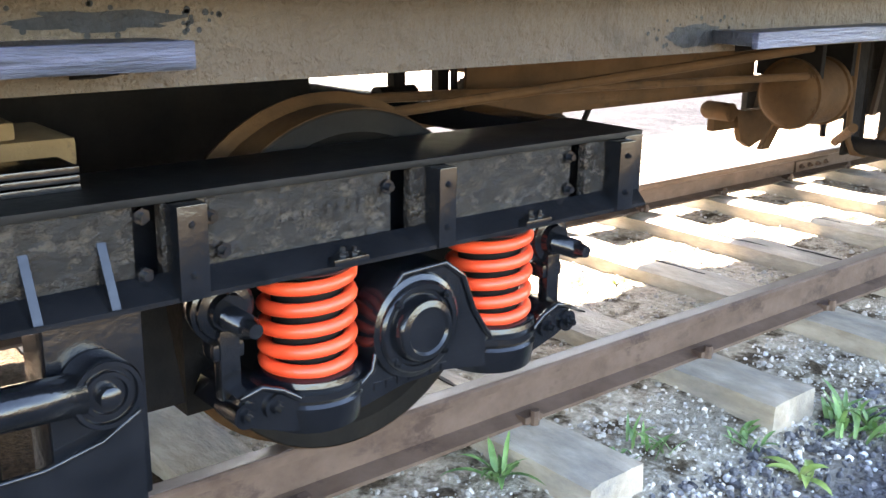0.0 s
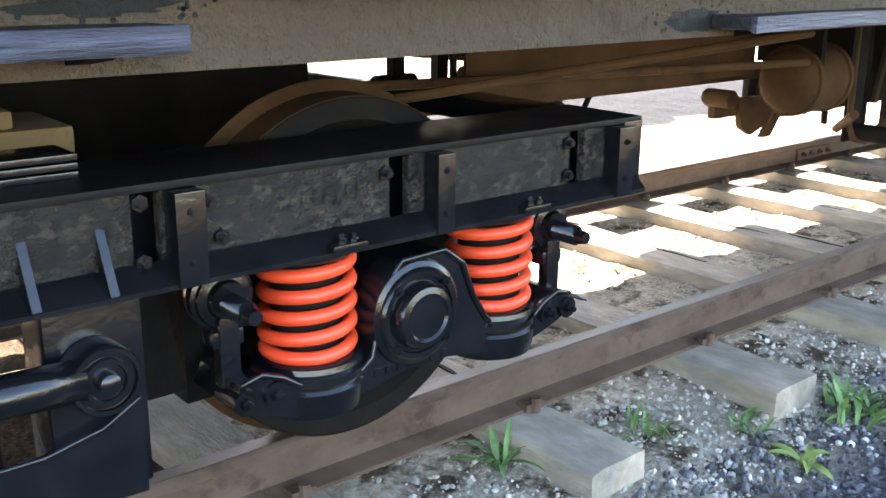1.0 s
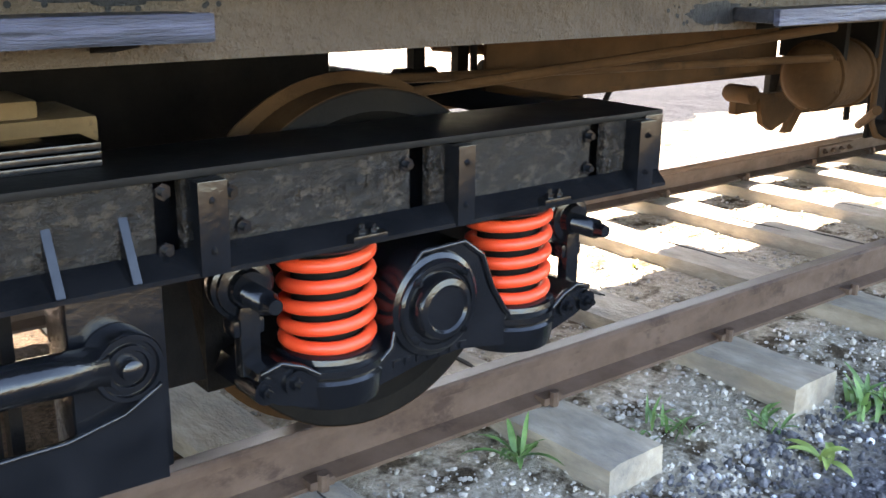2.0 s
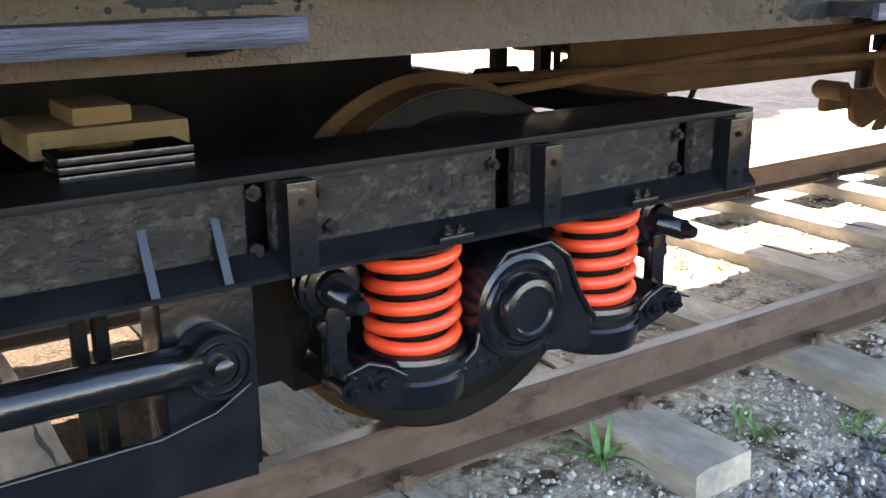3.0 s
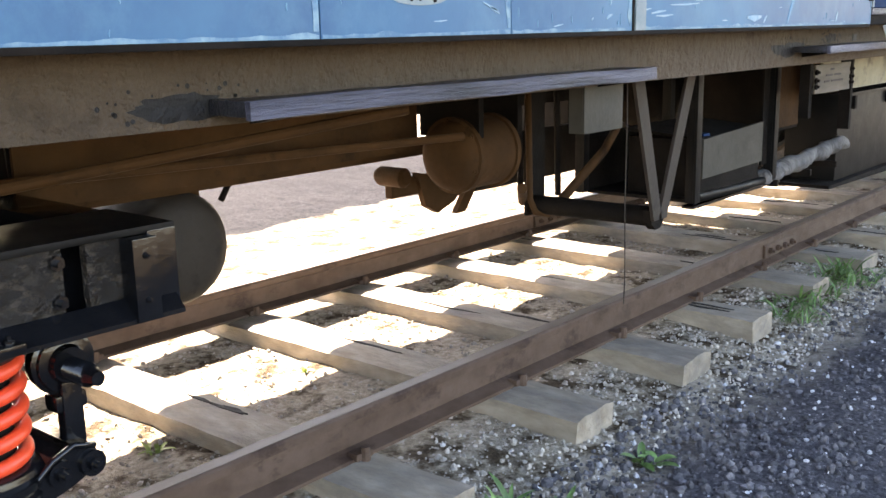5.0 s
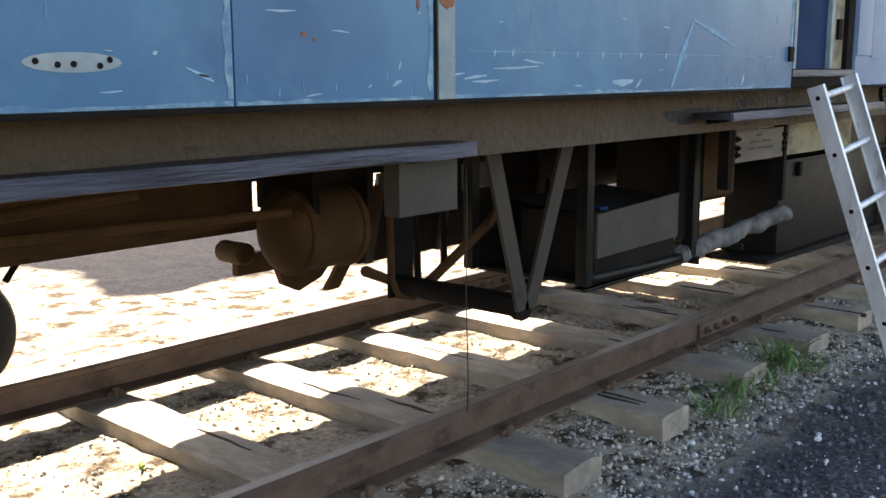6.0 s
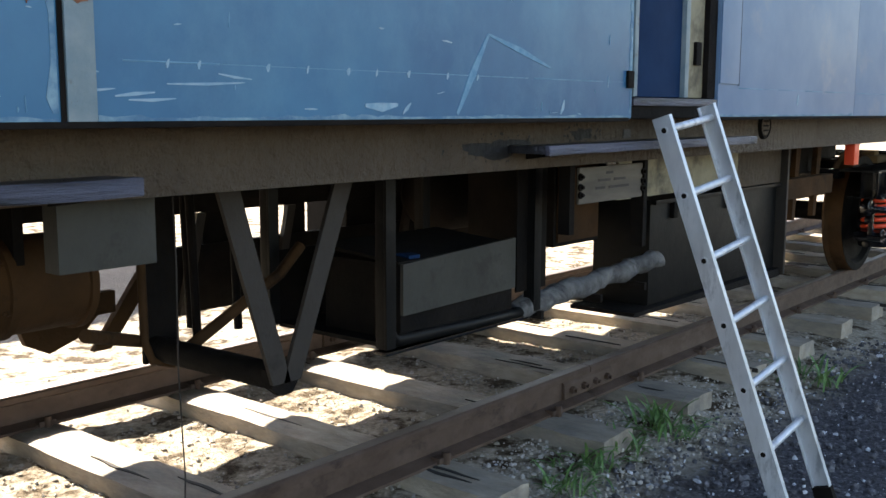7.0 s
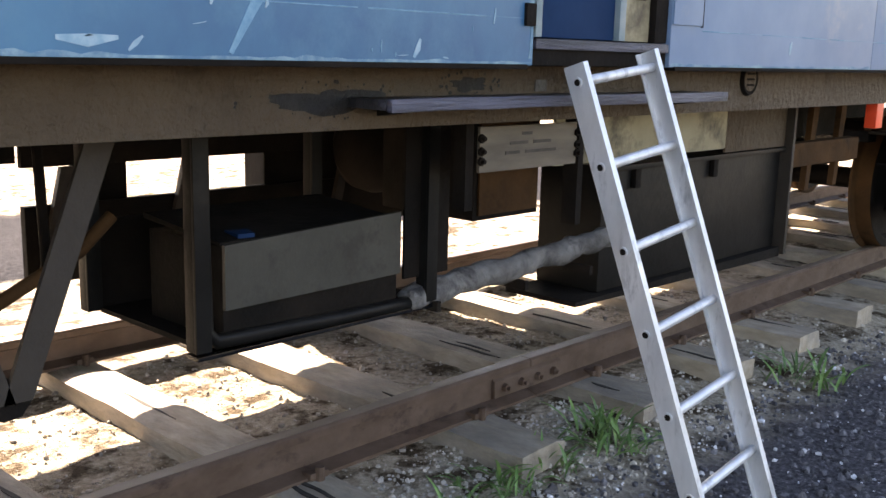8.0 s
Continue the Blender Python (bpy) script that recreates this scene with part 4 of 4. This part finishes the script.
tube(bm := B(), [(4.66, 2.95, 1.14), (4.64, 2.92, 0.95), (4.52, 2.885, 0.82)], 0.012, 8)
part("link_rod", bm, M_dark, dyn)
rig = thing("brake_rigging", (4.6, 2.9, 0.75), "rust-brown brake pull rods and levers under the floor", "brake gear")
part("pull_bar", box(B(), 3.62, 5.28, 2.597, 2.612, 0.94, 1.149, 0.003), M_brown, rig)
part("pull_bar", box(B(), 3.30, 5.9, 2.78, 2.80, 0.885, 0.945, 0.003), M_brown, rig)
part("tie_rod", rod(B(), (3.0, 2.35, 1.02), (4.35, 1.80, 1.20), 0.015, 10), M_brown, rig)
part("tie_rod", rod(B(), (2.9, 2.45, 1.06), (5.2, 2.30, 1.02), 0.015, 10), M_brown, rig)
part("small_cylinder", lathe(B(), [(-0.08, 0.03), (-0.07, 0.042), (0.06, 0.042), (0.08, 0.03)], (5.34, 2.80, 0.81), "y", 24), M_brown, rig)
part("drop_bracket", prism(B(), [(5.54, 0.80), (5.88, 0.72), (5.80, 0.64), (5.68, 0.60), (5.60, 0.64)], "y", 2.84, 2.87), M_brown, rig)
part("beam", box(B(), 5.4, 5.95, 2.86, 2.90, 0.70, 0.78, 0.004), M_brown, rig)
for x, z in ((3.55, 0.98), (3.75, 0.95), (3.95, 0.99), (4.15, 0.96)):
    bm = B()
    box(bm, x, x + 0.05, 2.9, 2.94, z - 0.03, 1.236)
    rod(bm, (x - 0.06, 2.92, z), (x + 0.10, 2.92, z), 0.04, 14)
    part("hanger", bm, M_dark, rig)
tube(bm := B(), [(3.75, 2.7, 1.22), (3.80, 2.7, 1.03), (3.72, 2.68, 0.98), (3.62, 2.66, 1.01), (3.60, 2.64, 1.20)], 0.014, 8)
part("hose", bm, M_dark, rig)
tube(bm := B(), [(3.95, 3.3, 1.05), (4.4, 3.3, 1.0), (5.0, 3.3, 1.05)], 0.022, 8)
part("far_rod", bm, M_brown, rig)

# tank shape added to keep the space behind the gear dark
res = thing("air_reservoir", (7.3, 3.3, 0.78), "added near-black tank shape that closes the view under the floor", "air reservoir")
part("tank", lathe(B(), [(-0.55, 0.02), (-0.54, 0.12), (-0.48, 0.19), (-0.40, 0.215), (0.40, 0.215), (0.48, 0.19), (0.54, 0.12), (0.55, 0.02)], (8.60, 3.25, 0.97), "x", 32), M_dark, res)
for x in (8.3, 8.85):
    part("strap", box(B(), x, x + 0.05, 3.03, 3.47, 1.10, 1.236), M_dark, res)

# screen added to block sunlit ground, with openings left for the bright gaps
rack = thing("underfloor_rack", (7.1, 3.5, 0.48), "added near-black beams and sheets that block bright gaps under the floor", "rack")
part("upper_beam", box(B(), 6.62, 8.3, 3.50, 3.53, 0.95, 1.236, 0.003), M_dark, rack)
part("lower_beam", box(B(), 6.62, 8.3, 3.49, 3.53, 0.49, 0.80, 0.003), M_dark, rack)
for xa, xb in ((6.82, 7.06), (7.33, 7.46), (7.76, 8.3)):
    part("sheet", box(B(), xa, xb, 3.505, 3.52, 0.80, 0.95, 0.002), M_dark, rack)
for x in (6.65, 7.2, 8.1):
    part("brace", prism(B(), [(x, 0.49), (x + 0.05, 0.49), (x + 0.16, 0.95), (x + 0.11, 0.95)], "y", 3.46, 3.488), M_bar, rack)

# battery cradle with its grey box
cradle = thing("battery_cradle", (7.2, 2.1, 0.62), "black angle-iron cradle slung under the coach floor", "cradle")
for x in (6.36, 7.22):
    for y in (1.92, 2.5):
        bm = B()
        box(bm, x, x + 0.048, y, y + 0.012, 0.63, 1.236, 0.002)
        box(bm, x, x + 0.012, y + 0.0125, y + 0.05, 0.63, 1.236, 0.002)
        part("upright", bm, M_locker, cradle)
tube(bm := B(), [(6.40, 1.955, 1.20), (6.41, 1.955, 0.68), (6.44, 1.95, 0.645), (6.9, 1.95, 0.635), (7.35, 1.95, 0.63)], 0.022, 10)
part("bottom_rail", bm, M_locker, cradle)
part("bottom_rail", box(B(), 6.37, 7.30, 1.93, 1.99, 0.605, 0.617, 0.002), M_black, cradle)
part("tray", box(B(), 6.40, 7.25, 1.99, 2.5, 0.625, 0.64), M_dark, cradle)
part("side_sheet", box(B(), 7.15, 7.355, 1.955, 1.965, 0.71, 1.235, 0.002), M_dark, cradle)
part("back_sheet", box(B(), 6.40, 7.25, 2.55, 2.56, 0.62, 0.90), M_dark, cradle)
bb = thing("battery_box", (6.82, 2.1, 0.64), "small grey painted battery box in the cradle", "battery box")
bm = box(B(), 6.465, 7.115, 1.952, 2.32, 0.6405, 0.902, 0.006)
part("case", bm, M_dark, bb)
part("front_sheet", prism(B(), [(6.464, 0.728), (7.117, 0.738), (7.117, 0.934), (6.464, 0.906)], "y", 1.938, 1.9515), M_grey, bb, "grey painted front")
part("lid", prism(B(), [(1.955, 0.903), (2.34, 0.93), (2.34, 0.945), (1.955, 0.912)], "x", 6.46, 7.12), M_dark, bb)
part("rag", prism(B(), [(6.53, 1.97), (6.58, 1.965), (6.60, 2.02), (6.54, 2.05)], "z", 0.907, 0.925), M_blue_dark, bb, "blue scrap on the lid")

pipe = thing("lagged_pipe", (7.7, 1.9, 0.60), "whitish lagged pipe lying along the underframe", "pipe")
run = [(7.16 + 1.14 * k / 24, 1.955 + 0.01 * math.sin(k), 0.640 + 0.075 * k / 24) for k in range(25)]
tube(bm := B(), run, 0.042, 14)
for v in bm.verts:
    v.co += Vector((0, 0.012, 0.016)) * noise.noise(v.co * 11) + Vector((0, 0.006, 0.008)) * noise.noise(v.co * 37)
part("pipe_run", bm, M_pipe, pipe)
for x in (7.26, 7.72, 8.12):
    part("clip", box(B(), x, x + 0.02, 1.91, 2.04, 0.59, 0.625, 0.003), M_dark, pipe)

sign = thing("notice_board", (7.42, 1.74, 1.07), "weathered notice board with faded lines of lettering", "sign")
bm = box(B(), 7.258, 7.758, 1.745, 1.757, 1.064, 1.205, 0.003)
part("board", bm, M_board, sign)
for x, z, w in ((7.46, 1.178, 0.05), (7.40, 1.150, 0.09), (7.52, 1.150, 0.09), (7.38, 1.120, 0.07), (7.48, 1.120, 0.16)):
    part("bar", box(B(), x, x + w, 1.7425, 1.746, z - 0.005, z + 0.005), M_ink, sign)
for x in (7.25, 7.745):
    bm = B()
    for z in (1.10, 1.13, 1.17):
        bolt(bm, (x + 0.01, 1.745, z), (0, -1, 0), 0.014, 0.01)
    part("bolt", bm, M_dark, sign)
part("bracket", box(B(), 7.765, 7.795, 1.74, 1.80, 0.85, 1.236), M_dark, sign)
part("bracket", box(B(), 7.20, 7.235, 1.75, 1.80, 0.95, 1.236), M_dark, sign)

lk = thing("equipment_locker", (8.8, 2.2, 0.48), "large black equipment locker with a cream upper panel under the coach", "locker")
part("case", box(B(), 8.25, 9.83, 1.96, 2.27, 0.49, 1.0, 0.008), M_locker, lk)
part("upper_panel", box(B(), 7.90, 9.20, 1.94, 1.955, 1.025, 1.225, 0.003), M_cream, lk, "dirty cream panel")
part("end_plate", box(B(), 9.835, 9.86, 1.90, 2.62, 0.45, 1.236, 0.003), M_bar, lk)
part("lower_tray", prism(B(), [(8.05, 0.47), (9.83, 0.44), (9.83, 0.489), (8.05, 0.489)], "y", 1.92, 2.27), M_dark, lk)
part("dirty_panel", box(B(), 9.205, 9.83, 1.942, 1.955, 1.005, 1.232, 0.003), M_sole, lk, "dirty brown panel")
part("lip", box(B(), 8.25, 9.83, 1.93, 1.96, 0.98, 1.0, 0.003), M_locker, lk)
for x in (8.45, 9.1):
    part("hasp", box(B(), x, x + 0.04, 1.935, 1.96, 0.90, 1.0, 0.003), M_dark, lk)
# box added on the far side to shade the ground between the rails
fl = thing("far_locker", (8.8, 4.05, 0.5), "added near-black box on the far side that keeps sun off the track", "locker")
part("case", box(B(), 8.25, 9.3, 3.75, 4.35, 0.50, 1.232, 0.01), M_dark, fl)
mid = thing("relay_cabinet", (7.75, 2.3, 0.7), "brown cabinet behind the notice board, its case darkened for shade", "cabinet")
part("case", box(B(), 7.66, 8.04, 2.12, 2.6, 0.82, 1.236, 0.006), M_dark, mid)
part("door_sheet", box(B(), 7.68, 8.02, 2.108, 2.119, 0.84, 1.20, 0.003), M_brown, mid)
# stand-in for the end of the next bogie's frame
eb = thing("brake_beam", (10.4, 2.2, 0.8), "dusty brown beam and dark hangers standing in for the next bogie's end", "brake gear")
part("beam", box(B(), 9.75, 11.1, 2.05, 2.12, 0.86, 0.99, 0.006), M_brown, eb)
part("beam", box(B(), 9.75, 11.1, 2.5, 2.56, 0.62, 0.72, 0.006), M_brown, eb)
for x in (10.05, 10.55, 10.95):
    part("hanger", prism(B(), [(x, 0.70), (x + 0.05, 0.70), (x + 0.12, 1.236), (x + 0.04, 1.236)], "y", 2.125, 2.16), M_brown, eb)
# dark sheet added for the shade in the recess above the beam
part("back_plate", box(B(), 9.9, 11.1, 2.20, 2.22, 1.0, 1.236), M_dark, eb)
rb = thing("red_block", (10.25, 1.67, 1.10), "small red painted block under the solebar", "block")
part("block", box(B(), 10.21, 10.30, 1.64, 1.70, 1.10, 1.2285, 0.006), M_red, rb)

# ---- ladder ----
lad = thing("ladder", (7.59, 1.07, -0.1), "scuffed aluminium ladder leaning against the coach step", "ladder")
UP = Vector((-0.175, 0.475, 1.50)).normalized()
SIDE = Vector((0.999, -0.04, 0.0)).normalized()
SIDE = (SIDE - UP * SIDE.dot(UP)).normalized()
OUT = SIDE.cross(UP).normalized()
FOOT = Vector((7.44, 0.935, -0.12))
LEN = 1.50 / UP.z + 0.02


def lad_pt(s, u, o):
    return FOOT + SIDE * s + UP * u + OUT * o


def lad_box(bm, s0, s1, u0, u1, o0, o1):
    vs = [bm.verts.new(lad_pt(s, u, o)) for s in (s0, s1) for u in (u0, u1) for o in (o0, o1)]
    for f in ((0, 1, 3, 2), (4, 6, 7, 5), (0, 4, 5, 1), (2, 3, 7, 6), (0, 2, 6, 4), (1, 5, 7, 3)):
        bm.faces.new([vs[k] for k in f])
    bmesh.ops.recalc_face_normals(bm, faces=bm.faces)
    return bm


for s, k in ((0.0, 1), (0.385, -1)):
    ch = [(0, -0.035), (k * 0.022, -0.035), (k * 0.022, -0.031), (k * 0.004, -0.031), (k * 0.004, 0.031), (k * 0.022, 0.031), (k * 0.022, 0.035), (0, 0.035)]
    bm = B()
    lo, hi = ([bm.verts.new(lad_pt(s + a, u, o)) for a, o in ch] for u in (0, LEN))
    bm.faces.new(lo), bm.faces.new(hi[::-1])
    for q in range(8):
        bm.faces.new((lo[q], hi[q], hi[(q + 1) % 8], lo[(q + 1) % 8]))
    bmesh.ops.recalc_face_normals(bm, faces=bm.faces)
    part("stile", bm, M_alu, lad)
for k in range(6):
    u = LEN - 0.05 - 0.245 * k
    part("rung", rod(B(), lad_pt(-0.004, u, 0), lad_pt(0.389, u, 0), 0.0145, 16), M_alu, lad)
    for s, d in ((-0.0005, -1), (0.3855, 1)):
        part("rung_end", rod(B(), lad_pt(s, u, 0), lad_pt(s + d * 0.004, u, 0), 0.010, 10), M_dark, lad)
for s in (0.011, 0.374):
    bm = B()
    lad_box(bm, s - 0.014, s + 0.014, -0.015, 0.05, -0.038, 0.038)
    part("foot", bm, M_dark, lad, "black rubber foot")


# ---- weeds ----
def blade(bm, base, yaw, length, width, lift, curl, seg=6):
    """One leaf: a tapering folded strip that rises and bends over."""
    d = Vector((math.cos(yaw), math.sin(yaw), 0))
    n = Vector((-d.y, d.x, 0))
    p, a, rows = Vector(base), lift, []
    for k in range(seg + 1):
        f = k / seg
        w = width * (math.sin(math.pi * min(1, 0.12 + 0.88 * f)) ** 0.7) * 0.5 + 0.0006
        up = Vector((0, 0, w * 0.5))
        rows.append([bm.verts.new(p - n * w + up), bm.verts.new(p), bm.verts.new(p + n * w + up)])
        p = p + (d * math.cos(a) + Vector((0, 0, 1)) * math.sin(a)) * length / seg
        a -= curl / seg
    for r, q in zip(rows, rows[1:]):
        bm.faces.new((r[0], r[1], q[1], q[0])), bm.faces.new((r[1], r[2], q[2], q[1]))
    return bm


def weed(x, y, n, length, width, label, mat=None, lift=(0.5, 1.2), curl=(0.6, 1.4), spread_=0.02):
    z = ground_height(x, y)
    w = thing("weed", (x, y, z), label, "weed", "weeds beside the track")
    for k in range(n):
        bm = B()
        a = 2 * math.pi * k / n + rs.uniform(-0.5, 0.5)
        b = (x + rs.uniform(-spread_, spread_), y + rs.uniform(-spread_, spread_), z - 0.004)
        blade(bm, b, a, length * rs.uniform(0.55, 1.1), width * rs.uniform(0.7, 1.15), rs.uniform(*lift), rs.uniform(*curl))
        part("leaf", bm, mat or M_leaf, w, smooth=80)


ROSETTE = "leafy green weed with pointed leaves in the ballast"
GRASS = "tuft of fine green grass beside a sleeper"
weed(3.338, 2.095, 16, 0.17, 0.020, ROSETTE)
weed(4.17, 1.555, 7, 0.13, 0.034, ROSETTE, M_leaf_yellow)
weed(4.62, 1.65, 34, 0.16, 0.024, ROSETTE, None, (0.5, 1.4), (0.3, 1.2), 0.10)
weed(4.72, 1.60, 24, 0.14, 0.022, ROSETTE, None, (0.5, 1.4), (0.3, 1.2), 0.08)
weed(4.21, 1.80, 14, 0.09, 0.018, ROSETTE, None, (0.5, 1.3), (0.3, 1.2), 0.05)
weed(3.66, 1.93, 18, 0.12, 0.014, GRASS, None, (0.7, 1.5), (0.4, 1.2), 0.07)
weed(3.86, 1.95, 18, 0.12, 0.012, GRASS, None, (0.7, 1.5), (0.4, 1.2), 0.08)
weed(5.31, 1.55, 12, 0.09, 0.040, "low round-leaved weed on the ash", None, (0.3, 0.9), (0.2, 0.9), 0.04)
weed(7.33, 1.80, 40, 0.17, 0.010, GRASS, None, (0.5, 1.4), (0.8, 2.2), 0.10)
weed(7.56, 1.86, 44, 0.18, 0.012, GRASS, None, (0.5, 1.4), (0.8, 2.2), 0.12)
weed(8.12, 1.78, 44, 0.22, 0.012, GRASS, None, (0.5, 1.4), (0.8, 2.2), 0.12)
weed(8.23, 1.90, 30, 0.20, 0.014, ROSETTE, None, (0.7, 1.5), (0.4, 1.3), 0.08)
weed(7.85, 1.84, 30, 0.15, 0.012, GRASS, None, (0.7, 1.5), (0.4, 1.3), 0.10)
weed(9.6, 1.62, 40, 0.20, 0.016, GRASS, None, (0.7, 1.5), (0.4, 1.3), 0.16)
weed(5.12, 3.16, 6, 0.07, 0.016, "small yellowing weed between the sleepers", M_leaf_yellow)
weed(4.20, 2.95, 7, 0.09, 0.018, "small yellowing weed between the sleepers", M_leaf_yellow)
